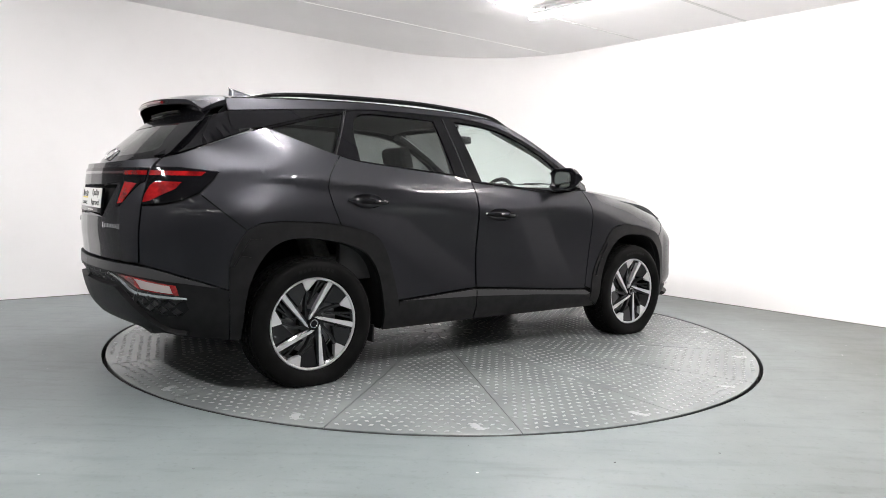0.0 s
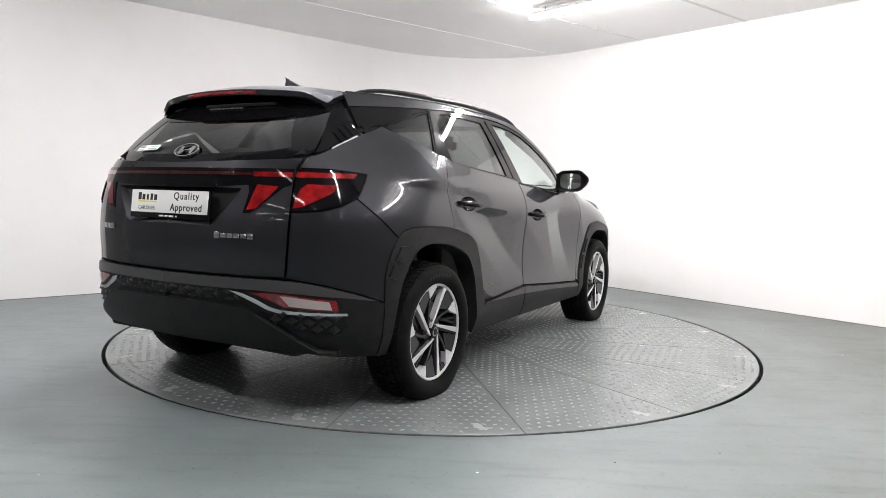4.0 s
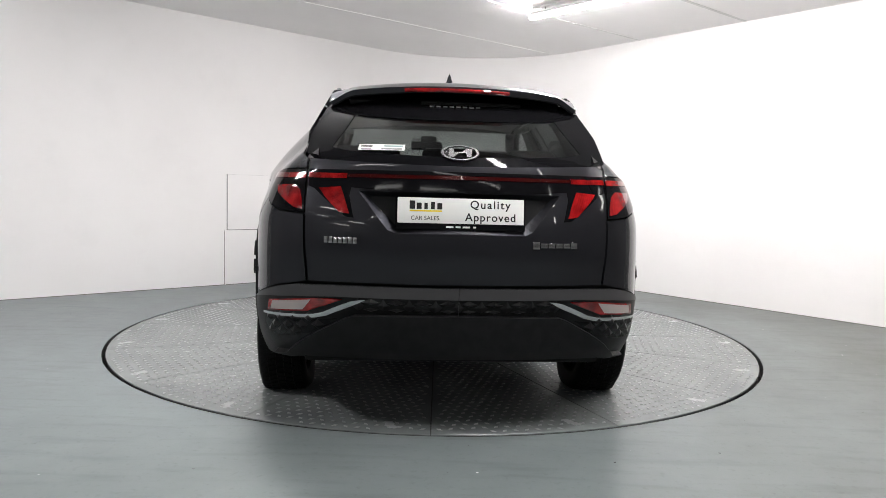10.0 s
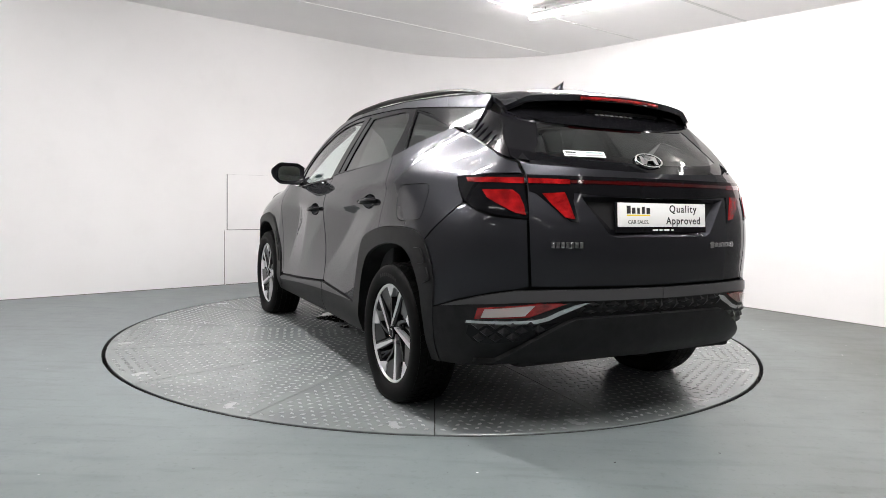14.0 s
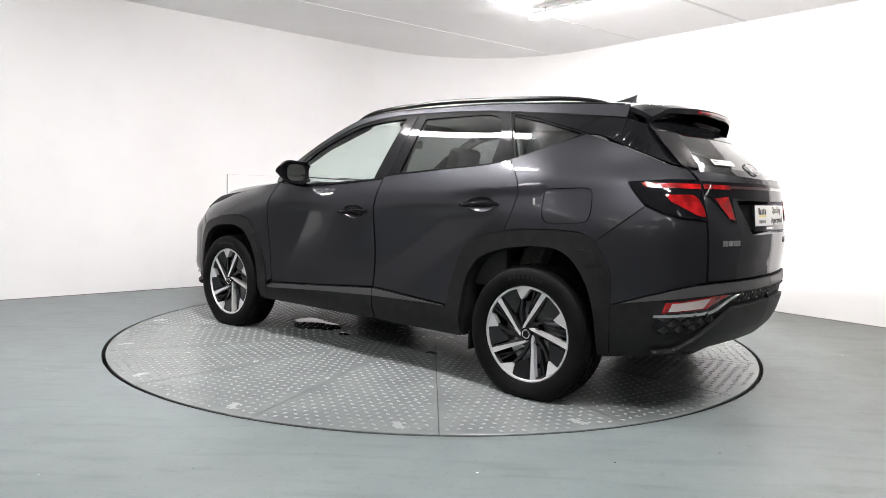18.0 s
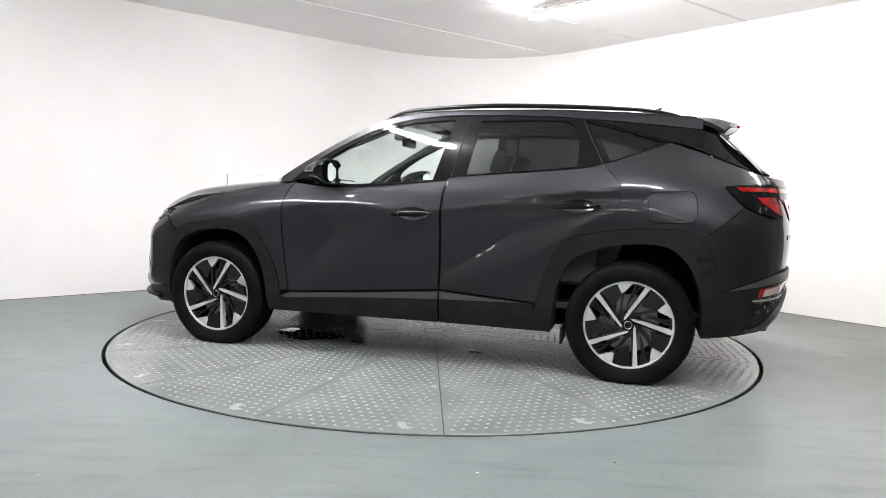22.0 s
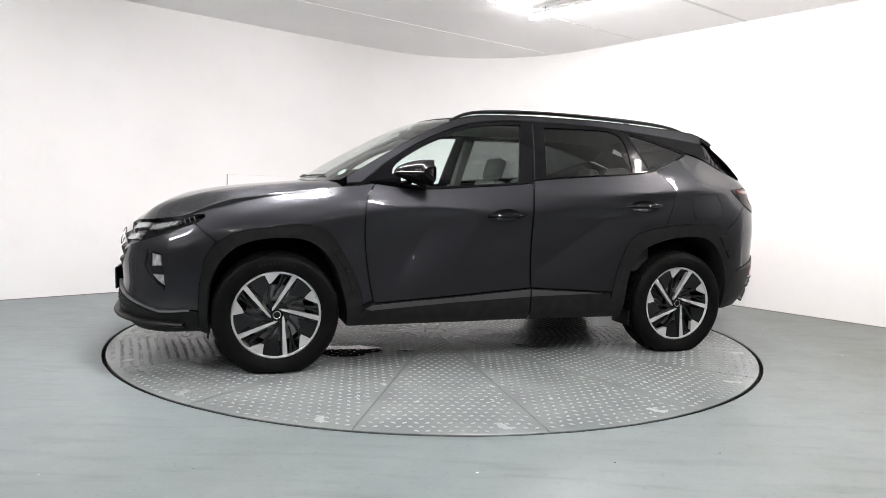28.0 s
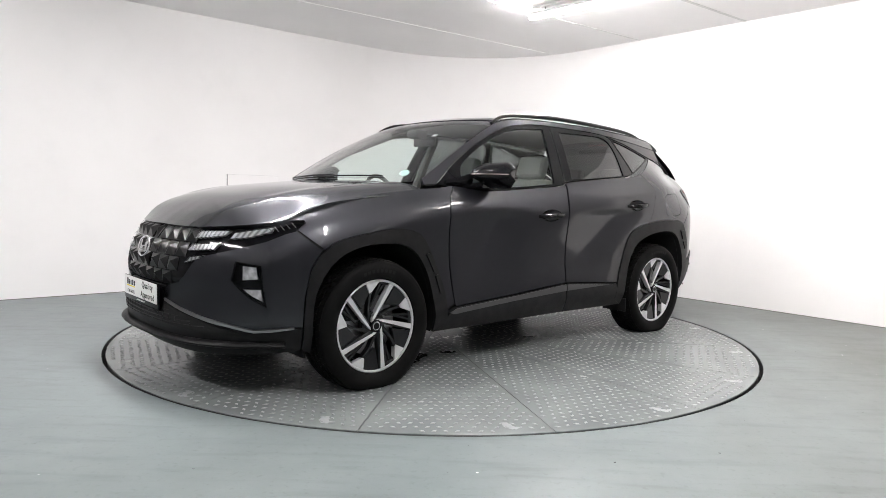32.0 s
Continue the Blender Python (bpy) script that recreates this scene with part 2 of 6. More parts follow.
def floor_paint():
    """Grey-green floor paint: faint broad wear, fine scuffs and specks, a dull shine."""
    m = material("painted_concrete", (0.2, 0.225, 0.222), 0.3)
    t = m.node_tree
    b = t.nodes["Principled BSDF"]
    co = t.nodes.new("ShaderNodeTexCoord")

    def tone(scale, detail, lo, hi, a, c, stretch=None):
        n = t.nodes.new("ShaderNodeTexNoise")
        n.inputs["Scale"].default_value, n.inputs["Detail"].default_value = scale, detail
        src = co.outputs["Object"]
        if stretch:
            mp = t.nodes.new("ShaderNodeMapping")
            mp.inputs["Rotation"].default_value, mp.inputs["Scale"].default_value = (0, 0, stretch[0]), (stretch[1], 1, 1)
            t.links.new(src, mp.inputs[0])
            src = mp.outputs[0]
        t.links.new(src, n.inputs["Vector"])
        mr = t.nodes.new("ShaderNodeMapRange")
        mr.interpolation_type = "SMOOTHSTEP"
        for k, v in zip(("From Min", "From Max", "To Min", "To Max"), (lo, hi, a, c)):
            mr.inputs[k].default_value = v
        t.links.new(n.outputs["Fac"], mr.inputs[0])
        return mr.outputs[0]

    def times(a, c):
        x = t.nodes.new("ShaderNodeMath")
        x.operation = "MULTIPLY"
        t.links.new(a, x.inputs[0])
        t.links.new(c, x.inputs[1])
        return x.outputs[0]

    v = times(tone(0.6, 4, .25, .75, .90, 1.08), tone(3.2, 6, .25, .75, .93, 1.07))
    v = times(v, tone(240, 3, .66, .74, 1.0, .6))
    v = times(v, tone(38, 8, .56, .72, 1.0, .86))
    v = times(v, tone(14, 8, .50, .72, 1.0, .84, (.6, .16)))
    mix = t.nodes.new("ShaderNodeMix")
    mix.data_type, mix.blend_type = "RGBA", "MULTIPLY"
    mix.inputs[0].default_value = 1.0
    mix.inputs[6].default_value = (0.162, 0.188, 0.189, 1)
    t.links.new(v, mix.inputs[7])
    # eastward the paint is worn warmer, its colour darkened to offset the tubes' light
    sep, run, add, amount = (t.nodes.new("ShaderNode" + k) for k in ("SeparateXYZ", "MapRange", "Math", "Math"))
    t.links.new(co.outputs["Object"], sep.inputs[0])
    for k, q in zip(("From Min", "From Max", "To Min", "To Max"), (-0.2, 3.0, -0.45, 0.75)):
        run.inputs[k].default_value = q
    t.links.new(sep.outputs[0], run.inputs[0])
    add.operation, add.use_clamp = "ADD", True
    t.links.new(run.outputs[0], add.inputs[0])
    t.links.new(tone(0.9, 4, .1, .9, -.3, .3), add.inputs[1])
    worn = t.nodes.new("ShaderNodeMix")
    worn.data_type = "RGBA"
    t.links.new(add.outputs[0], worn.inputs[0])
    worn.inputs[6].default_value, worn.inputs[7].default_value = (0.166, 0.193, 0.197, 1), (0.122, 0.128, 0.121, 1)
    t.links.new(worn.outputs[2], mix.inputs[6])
    amount.operation, amount.inputs[1].default_value, amount.inputs[2].default_value = "MULTIPLY_ADD", 0.12, 0.38
    t.links.new(add.outputs[0], amount.inputs[0])
    t.links.new(times(amount.outputs[0], tone(11, 3, .2, .8, .96, 1.05)), b.inputs["Roughness"])
    bp = t.nodes.new("ShaderNodeBump")
    bp.inputs["Strength"].default_value, bp.inputs["Distance"].default_value = 0.05, 0.002
    t.links.new(tone(40, 6, .2, .8, 0, 1), bp.inputs["Height"])
    t.links.new(bp.outputs[0], b.inputs["Normal"])
    t.links.new(mix.outputs[2], b.inputs["Base Color"])
    return m


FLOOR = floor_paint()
# grey that stands for the shadow in wall seams and at the wall's foot
SEAM_SHADE = material("seam_shade", (0.16, 0.155, 0.15), 0.8)
GROOVE = material("groove_black", (0.01, 0.01, 0.01), 0.8)
PLATE = noisy(material("tread_plate", (0.33, 0.36, 0.36), 0.4, 0.0), (0.145, 0.161, 0.161), (0.20, 0.217, 0.215), 2.2, rough=(0.24, 0.29), second=(9.0, 0.22, (0.13, 0.142, 0.14)))
TREAD = noisy(material("tread_lozenge", (0.25, 0.26, 0.26), 0.4, 0.0), (0.185, 0.198, 0.196), (0.275, 0.287, 0.283), 3.0, rough=(0.34, 0.5))
WET = material("wet_film", (0.05, 0.053, 0.054), 0.04)
TUBE = material("lit_tube", (1, 0.98, 0.95), 0.4, emit=TUBE_GLOW, emit_color=(1, 0.962, 0.962))
FITTING = material("lamp_fitting", (0.8, 0.8, 0.8), 0.5)
# tubes out of view: each strength is set to balance light on walls and floor
FAR_TUBE = material("far_tube", (1, 0.98, 0.95), 0.4, emit=20.0)
MID_TUBE = material("mid_tube", (1, 0.98, 0.95), 0.4, emit=290.0, emit_color=(1, 0.962, 0.962))
DIM_TUBE = material("dim_tube", (1, 0.98, 0.95), 0.4, emit=200.0, emit_color=(1, 0.94, 0.91))
NEAR_TUBE = material("near_tube", (1, 0.98, 0.95), 0.4, emit=250.0, emit_color=(1, 0.962, 0.962))
WEST_TUBE = material("west_tube", (1, 0.98, 0.95), 0.4, emit=250.0, emit_color=(1, 0.962, 0.962))



def car_paint():
    """Dark metallic flakes under a clear coat that carries fine drying water drops."""
    m = bpy.data.materials.new("grey_metallic_paint")
    m.use_nodes = True
    t = m.node_tree
    t.nodes.remove(t.nodes["Principled BSDF"])
    co, no, mr, bp, flake_noise, flake_mix = (t.nodes.new("ShaderNode" + k) for k in ("TexCoord", "TexNoise", "MapRange", "Bump", "TexNoise", "ValToRGB"))
    no.inputs["Scale"].default_value, no.inputs["Detail"].default_value = 210.0, 2.0
    mr.inputs["From Min"].default_value, mr.inputs["From Max"].default_value = 0.60, 0.72
    bp.inputs["Strength"].default_value, bp.inputs["Distance"].default_value = 0.12, 0.001
    flake_noise.inputs["Scale"].default_value, flake_noise.inputs["Detail"].default_value = 900.0, 2.0
    flake_mix.color_ramp.elements[0].color, flake_mix.color_ramp.elements[1].color = (0.033, 0.034, 0.039, 1), (0.054, 0.055, 0.062, 1)
    t.links.new(co.outputs["Object"], no.inputs["Vector"])
    t.links.new(co.outputs["Object"], flake_noise.inputs["Vector"])
    t.links.new(flake_noise.outputs["Fac"], flake_mix.inputs[0])
    t.links.new(no.outputs["Fac"], mr.inputs[0])
    t.links.new(mr.outputs[0], bp.inputs["Height"])
    flake, ground, under, coat, fres, mix = (t.nodes.new("ShaderNode" + k) for k in ("BsdfGlossy", "BsdfDiffuse", "MixShader", "BsdfGlossy", "Fresnel", "MixShader"))
    t.links.new(flake_mix.outputs[0], flake.inputs[0])
    flake.inputs["Roughness"].default_value = 0.46
    ground.inputs[0].default_value = (0.012, 0.012, 0.015, 1)
    under.inputs[0].default_value = 0.18
    coat.inputs[0].default_value, coat.inputs["Roughness"].default_value = (1, 1, 1, 1), 0.012
    fres.inputs[0].default_value = 1.44
    for a, b in ((flake.outputs[0], under.inputs[1]), (ground.outputs[0], under.inputs[2]), (bp.outputs[0], coat.inputs["Normal"]), (fres.outputs[0], mix.inputs[0]),
                 (under.outputs[0], mix.inputs[1]), (coat.outputs[0], mix.inputs[2]), (mix.outputs[0], t.nodes["Material Output"].inputs[0])):
        t.links.new(a, b)
    return m


PAINT = car_paint()
PLASTIC = noisy(material("black_plastic", (0.03, 0.03, 0.03), 0.46, spec=0.2), (0.009, 0.009, 0.0095), (0.014, 0.014, 0.0145), 20.0, bump=0.15, bump_scale=300.0)
SATIN = material("satin_grey_plastic", (0.05, 0.05, 0.052), 0.36)
RAIL = material("rail_black", (0.006, 0.006, 0.0065), 0.3, spec=0.25)
SILVER = material("satin_silver", (0.30, 0.30, 0.305), 0.36, 1.0)
GRILLE_FACET = material("grille_facet", (0.006, 0.006, 0.0065), 0.3)
EMBLEM = material("bright_chrome", (0.55, 0.55, 0.56), 0.25, 0.7)
FACET = material("dark_facet", (0.010, 0.010, 0.011), 0.28)
GLOSS = material("gloss_black", (0.006, 0.006, 0.007), 0.06, spec=0.22)
RUBBER = noisy(material("rubber", (0.02, 0.02, 0.02), 0.6, spec=0.1), (0.003, 0.003, 0.003), (0.006, 0.006, 0.006), 9.0, bump=0.1, bump_scale=120.0)
DARK = material("dark_lining", (0.005, 0.005, 0.0055), 0.85)
ALLOY = material("machined_alloy", (0.72, 0.72, 0.73), 0.34, 0.55)
RUBBER_MARK = material("rubber_mark", (0.010, 0.010, 0.010), 0.5, spec=0.15)
ALLOY_DARK = material("grey_wheel_paint", (0.011, 0.0113, 0.0125), 0.3, 0.4, coat=0.4)
CHROME = material("satin_chrome", (0.66, 0.66, 0.67), 0.22, 1.0)
STEEL = material("brake_steel", (0.32, 0.32, 0.33), 0.4, 1.0)


def red_lens():
    """A clear red lens over fine slanting reflector ribs, brighter in places."""
    m = material("red_lens", (0.4, 0.01, 0.012), 0.08, coat=1.0)
    t = m.node_tree
    b = t.nodes["Principled BSDF"]
    co, wa, no, mx, r = (t.nodes.new("ShaderNode" + k) for k in ("TexCoord", "TexWave", "TexNoise", "Math", "ValToRGB"))
    wa.bands_direction = "DIAGONAL"
    wa.inputs["Scale"].default_value, wa.inputs["Distortion"].default_value = 110.0, 0.6
    no.inputs["Scale"].default_value, no.inputs["Detail"].default_value = 16.0, 4.0
    mx.operation, mx.inputs[2].default_value = "MULTIPLY_ADD", 0.0
    t.links.new(co.outputs["Object"], wa.inputs["Vector"])
    t.links.new(co.outputs["Object"], no.inputs["Vector"])
    t.links.new(wa.outputs["Fac"], mx.inputs[0])
    mx.inputs[1].default_value = 0.2
    t.links.new(no.outputs["Fac"], mx.inputs[2])
    t.links.new(mx.outputs[0], r.inputs[0])
    r.color_ramp.elements[0].position, r.color_ramp.elements[1].position = 0.42, 0.85
    r.color_ramp.elements[0].color, r.color_ramp.elements[1].color = (0.10, 0.002, 0.003, 1), (0.42, 0.012, 0.013, 1)
    t.links.new(r.outputs[0], b.inputs["Base Color"])
    return m


RED_LENS = red_lens()
RED_BAR = material("dark_red_lens", (0.04, 0.0015, 0.002), 0.1, coat=1.0)
CLEAR_LENS = material("clear_lens", (0.50, 0.42, 0.41), 0.15, 0.3, coat=1.0)


def lamp_ribs():
    """Unlit silvery lamp optics: fine upright ribs of brighter and darker metal."""
    m = material("headlamp_reflector", (0.5, 0.5, 0.51), 0.22, 0.5, coat=1.0)
    t = m.node_tree
    co, wa, r = (t.nodes.new("ShaderNode" + k) for k in ("TexCoord", "TexWave", "ValToRGB"))
    wa.bands_direction = "Y"
    wa.inputs["Scale"].default_value, wa.inputs["Distortion"].default_value, wa.inputs["Detail"].default_value = 14.0, 1.5, 2.0
    r.color_ramp.elements[0].color, r.color_ramp.elements[1].color = (0.20, 0.20, 0.205, 1), (0.62, 0.625, 0.63, 1)
    t.links.new(co.outputs["Object"], wa.inputs["Vector"])
    t.links.new(wa.outputs["Fac"], r.inputs[0])
    t.links.new(r.outputs[0], t.nodes["Principled BSDF"].inputs["Base Color"])
    return m


LAMP_INNER = lamp_ribs()
REFLECTOR = noisy(material("lamp_reflector", (0.6, 0.6, 0.61), 0.3, 0.25, coat=1.0), (0.34, 0.34, 0.345), (0.78, 0.78, 0.79), 30.0, detail=2.0)
MIRROR = material("mirror_glass", (0.9, 0.9, 0.9), 0.02, 1.0)
WHITE = material("white_plate", (0.82, 0.82, 0.8), 0.4)
BLACK_INK = material("black_ink", (0.01, 0.01, 0.01), 0.5)
YELLOW = material("yellow_ink", (0.85, 0.65, 0.02), 0.5)
GREEN_INK = material("green_ink", (0.25, 0.36, 0.34), 0.5)
GREY_INK = material("grey_ink", (0.3, 0.3, 0.3), 0.5)
FAINT_INK = material("faint_ink", (0.12, 0.12, 0.12), 0.5)
CLOTH = noisy(material("seat_cloth", (0.06, 0.06, 0.062), 0.9), (0.24, 0.236, 0.226), (0.32, 0.316, 0.304), 60.0)
TRIM = material("cabin_trim", (0.035, 0.035, 0.036), 0.7)
TRIM_LIGHT = material("headliner", (0.3, 0.3, 0.285), 0.9)
DISC_STICKER = material("sticker_aqua", (0.26, 0.36, 0.345), 0.5)


def glass(name, tint, rough=0.0):
    """A thin pane: clear see-through mixed with a mirror of its own gloss."""
    m = bpy.data.materials.new(name)
    m.use_nodes = True
    t = m.node_tree
    t.nodes.remove(t.nodes["Principled BSDF"])
    see, shine, mix, lw, power, scale = (t.nodes.new("ShaderNode" + k) for k in ("BsdfTransparent", "BsdfGlossy", "MixShader", "LayerWeight", "Math", "Math"))
    see.inputs[0].default_value = (*tint, 1)
    shine.inputs["Roughness"].default_value = rough
    shine.inputs[0].default_value = (1, 1, 1, 1)
    lw.inputs[0].default_value = 0.5
    power.operation, power.inputs[1].default_value = "POWER", 4.0
    scale.operation, scale.inputs[1].default_value, scale.inputs[2].default_value = "MULTIPLY_ADD", 0.85, 0.045
    t.links.new(lw.outputs["Facing"], power.inputs[0])
    t.links.new(power.outputs[0], scale.inputs[0])
    t.links.new(scale.outputs[0], mix.inputs[0])
    t.links.new(see.outputs[0], mix.inputs[1])
    t.links.new(shine.outputs[0], mix.inputs[2])
    t.links.new(mix.outputs[0], t.nodes["Material Output"].inputs[0])
    return m


GLASS = glass("green_glass", (0.88, 0.945, 0.925))
PRIVACY = glass("privacy_glass", (0.15, 0.162, 0.158))
LENS = glass("clear_cover", (0.92, 0.93, 0.94))


# ---- mesh helpers ----
def mesh_of(name, verts, faces, smooth=True):
    me = bpy.data.meshes.new(name)
    me.from_pydata([tuple(v) for v in verts], [], [tuple(f) for f in faces])
    me.polygons.foreach_set("use_smooth", [smooth] * len(me.polygons))
    me.update()
    return me


def part_mesh(name, me, mat, parent, label=""):
    me.materials.clear()
    me.materials.append(mat)
    ob = new(name, me)
    ob.parent = parent
    return tagged(ob, label)


def part(name, bm, mat, parent, label="", smooth=True, sharp=35):
    """One bmesh as one mesh object under a thing or under a part."""
    bmesh.ops.recalc_face_normals(bm, faces=bm.faces)
    for f in bm.faces:
        f.smooth = smooth
    for e in bm.edges:
        if len(e.link_faces) == 2 and e.calc_face_angle(0) > radians(sharp):
            e.smooth = False
    me = bpy.data.meshes.new(name)
    bm.to_mesh(me)
    bm.free()
    return part_mesh(name, me, mat, parent, label)


def thing(name, label, category, group="", kind="", m=None):
    ob = new(name)
    ob.empty_display_size = 0.2
    if m is not None:
        ob.matrix_world = m
    return tagged(ob, label, category, group, kind)


def box_bm(cx, cy, cz, sx, sy, sz, bevel=0.0, bm=None, segments=2):
    bm2 = bmesh.new()
    bmesh.ops.create_cube(bm2, size=1, matrix=Matrix.Translation((cx, cy, cz)) @ Matrix.Diagonal((sx, sy, sz, 1)))
    if bevel:
        bmesh.ops.bevel(bm2, geom=bm2.edges[:], offset=bevel, segments=segments, affect="EDGES", profile=0.6)
    if bm is None:
        return bm2
    tmp = bpy.data.meshes.new("tmp")
    bm2.to_mesh(tmp)
    bm.from_mesh(tmp)
    bpy.data.meshes.remove(tmp)
    bm2.free()
    return bm


def sweep(points, radius, segments=8, squash=1.0):
    """A tube along points; radius a number or one for each point."""
    bm = bmesh.new()
    rings = []
    n = len(points)
    for i, pt in enumerate(points):
        a, b = Vector(points[max(i - 1, 0)]), Vector(points[min(i + 1, n - 1)])
        d = (b - a).normalized()
        side = d.cross(Vector((0, 0, 1)))
        side = side.normalized() if side.length > 1e-4 else Vector((1, 0, 0))
        up = side.cross(d)
        r = radius[i] if isinstance(radius, (list, tuple)) else radius
        rings.append([bm.verts.new(Vector(pt) + side * math.cos(k * math.tau / segments) * r + up * math.sin(k * math.tau / segments) * r * squash)
                      for k in range(segments)])
    for a, b in zip(rings, rings[1:]):
        for k in range(segments):
            bm.faces.new((a[k], a[(k + 1) % segments], b[(k + 1) % segments], b[k]))
    bm.faces.new(rings[0])
    bm.faces.new(rings[-1][::-1])
    return bm


def lathe(profile, segments=64, axis="y"):
    """A ring turned round the y axis from (radius, offset) pairs."""
    bm = bmesh.new()
    rows = [[bm.verts.new((r * math.cos(k * math.tau / segments), o, r * math.sin(k * math.tau / segments))) for k in range(segments)] for r, o in profile]
    for a, b in zip(rows, rows[1:]):
        for k in range(segments):
            bm.faces.new((a[k], a[(k + 1) % segments], b[(k + 1) % segments], b[k]))
    return bm


def dense(poly, step, closed=True):
    out = []
    n = len(poly)
    for i in range(n if closed else n - 1):
        a, b = poly[i], poly[(i + 1) % n]
        k = max(1, int(math.hypot(b[0] - a[0], b[1] - a[1]) / step))
        out += [(a[0] + (b[0] - a[0]) * j / k, a[1] + (b[1] - a[1]) * j / k) for j in range(k)]
    if not closed:
        out.append(tuple(poly[-1]))
    return out


def soft(poly, n=6):
    """A smooth open curve through points of the plane."""
    return catmull(poly, n)


def inside(pts, poly):
    pts = np.asarray(pts, float)
    res = np.zeros(len(pts), bool)
    n = len(poly)
    for i in range(n):
        (x0, y0), (x1, y1) = poly[i], poly[(i + 1) % n]
        if y0 == y1:
            continue
        c = ((y0 > pts[:, 1]) != (y1 > pts[:, 1])) & (pts[:, 0] < (x1 - x0) * (pts[:, 1] - y0) / (y1 - y0) + x0)
        res ^= c
    return res


def inset(poly, d):
    """Draws a dense closed outline in by d."""
    area = sum(a[0] * b[1] - b[0] * a[1] for a, b in zip(poly, poly[1:] + poly[:1]))
    s = 1 if area > 0 else -1
    out = []
    n = len(poly)
    for i in range(n):
        a, b = poly[i - 1], poly[(i + 1) % n]
        tx, ty = b[0] - a[0], b[1] - a[1]
        k = math.hypot(tx, ty) or 1
        out.append((poly[i][0] - s * ty / k * d, poly[i][1] + s * tx / k * d))
    return out


def sheet_mesh(name, outline, lift, side=1, thick=0.012, step=0.03, gap=0.0022, holes=(), creases=(), out=0.0):
    """A panel: an outline in the flat, lifted onto a surface, with a turned-in rim. side -1 mirrors it in y."""
    ring = dense(list(outline), step * 0.7)
    if gap:
        ring = inset(ring, gap)
    verts2, edges = [], []

    def loop(pts, closed=True):
        k = len(verts2)
        verts2.extend(pts)
        edges.extend((k + i, k + (i + 1) % len(pts)) for i in range(len(pts) if closed else len(pts) - 1))

    loop(ring)
    hole_rings = [dense(list(h), step * 0.7) for h in holes]
    for h in hole_rings:
        loop(h)
    for c in creases:
        loop(dense(list(c), step * 0.7, False), False)
    fixed = np.array(verts2)
    x0, y0 = fixed.min(0)
    x1, y1 = fixed.max(0)
    gx, gy = np.meshgrid(np.arange(x0, x1, step), np.arange(y0, y1, step))
    gx[1::2] += step / 2
    grid = np.stack([gx.ravel(), gy.ravel()], 1)
    grid = grid[inside(grid, ring)]
    for h in hole_rings:
        grid = grid[~inside(grid, h)]
    if len(grid):
        keep = np.ones(len(grid), bool)
        for q in fixed:
            keep &= (grid[:, 0] - q[0]) ** 2 + (grid[:, 1] - q[1]) ** 2 > (0.45 * step) ** 2
        grid = grid[keep]
    from mathutils import geometry
    v, _, f, *_ = geometry.delaunay_2d_cdt([Vector(q) for q in verts2] + [Vector(q) for q in grid], edges, [], 0, 1e-6)
    mid = np.array([[(v[a].x + v[b].x + v[c].x) / 3, (v[a].y + v[b].y + v[c].y) / 3] for a, b, c in f])
    ok = inside(mid, ring)
    for h in hole_rings:
        ok &= ~inside(mid, h)
    faces = [tuple(t) for t, k in zip(f, ok) if k]
    used = sorted({i for t in faces for i in t})
    index = {o: i for i, o in enumerate(used)}
    p3 = [Vector(lift(v[o].x, v[o].y)) for o in used]
    if side < 0:
        p3 = [Vector((q.x, -q.y, q.z)) for q in p3]
    faces = [tuple(index[i] for i in t) for t in faces]
    # outward means away from the car's middle
    normals = [Vector((0, 0, 0)) for _ in p3]
    for a, b, c in faces:
        n = (p3[b] - p3[a]).cross(p3[c] - p3[a])
        for i in (a, b, c):
            normals[i] += n
    centre = Vector((0, 0, 0.6))
    total = sum(normals, Vector())
    where = sum(p3, Vector()) / len(p3) - centre
    where.x *= 0.5
    if total.dot(where) < 0:
        faces = [t[::-1] for t in faces]
        normals = [-n for n in normals]
    normals = [n.normalized() for n in normals]
    if out:
        p3 = [q + n * out for q, n in zip(p3, normals)]
    count = {}
    for t in faces:
        for a, b in zip(t, t[1:] + t[:1]):
            count[(a, b)] = 1
    rim = [(a, b) for a, b in count if (b, a) not in count]
    low, mid_i = {}, {}
    nv = len(p3)
    extra = []
    for i in {i for e in rim for i in e}:
        mid_i[i] = nv + len(extra)
        extra.append(p3[i].copy())
        low[i] = nv + len(extra)
        extra.append(p3[i] - normals[i] * thick)
    rims = [(mid_i[b], mid_i[a], low[a], low[b]) for a, b in rim]
    me = mesh_of(name, p3 + extra, faces + rims)
    me.normals_split_custom_set_from_vertices([tuple(n) for n in normals] + [(0, 0, 0)] * len(extra))
    return me


def sheet(name, outline, lift, mat, parent, label="", **kw):
    return part_mesh(name, sheet_mesh(name, outline, lift, **kw), mat, parent, label)

# ---- the room: two white walls that meet in a round corner, a low boarded ceiling, the garage behind ----
CEIL = 2.78
TABLE_R = 2.268


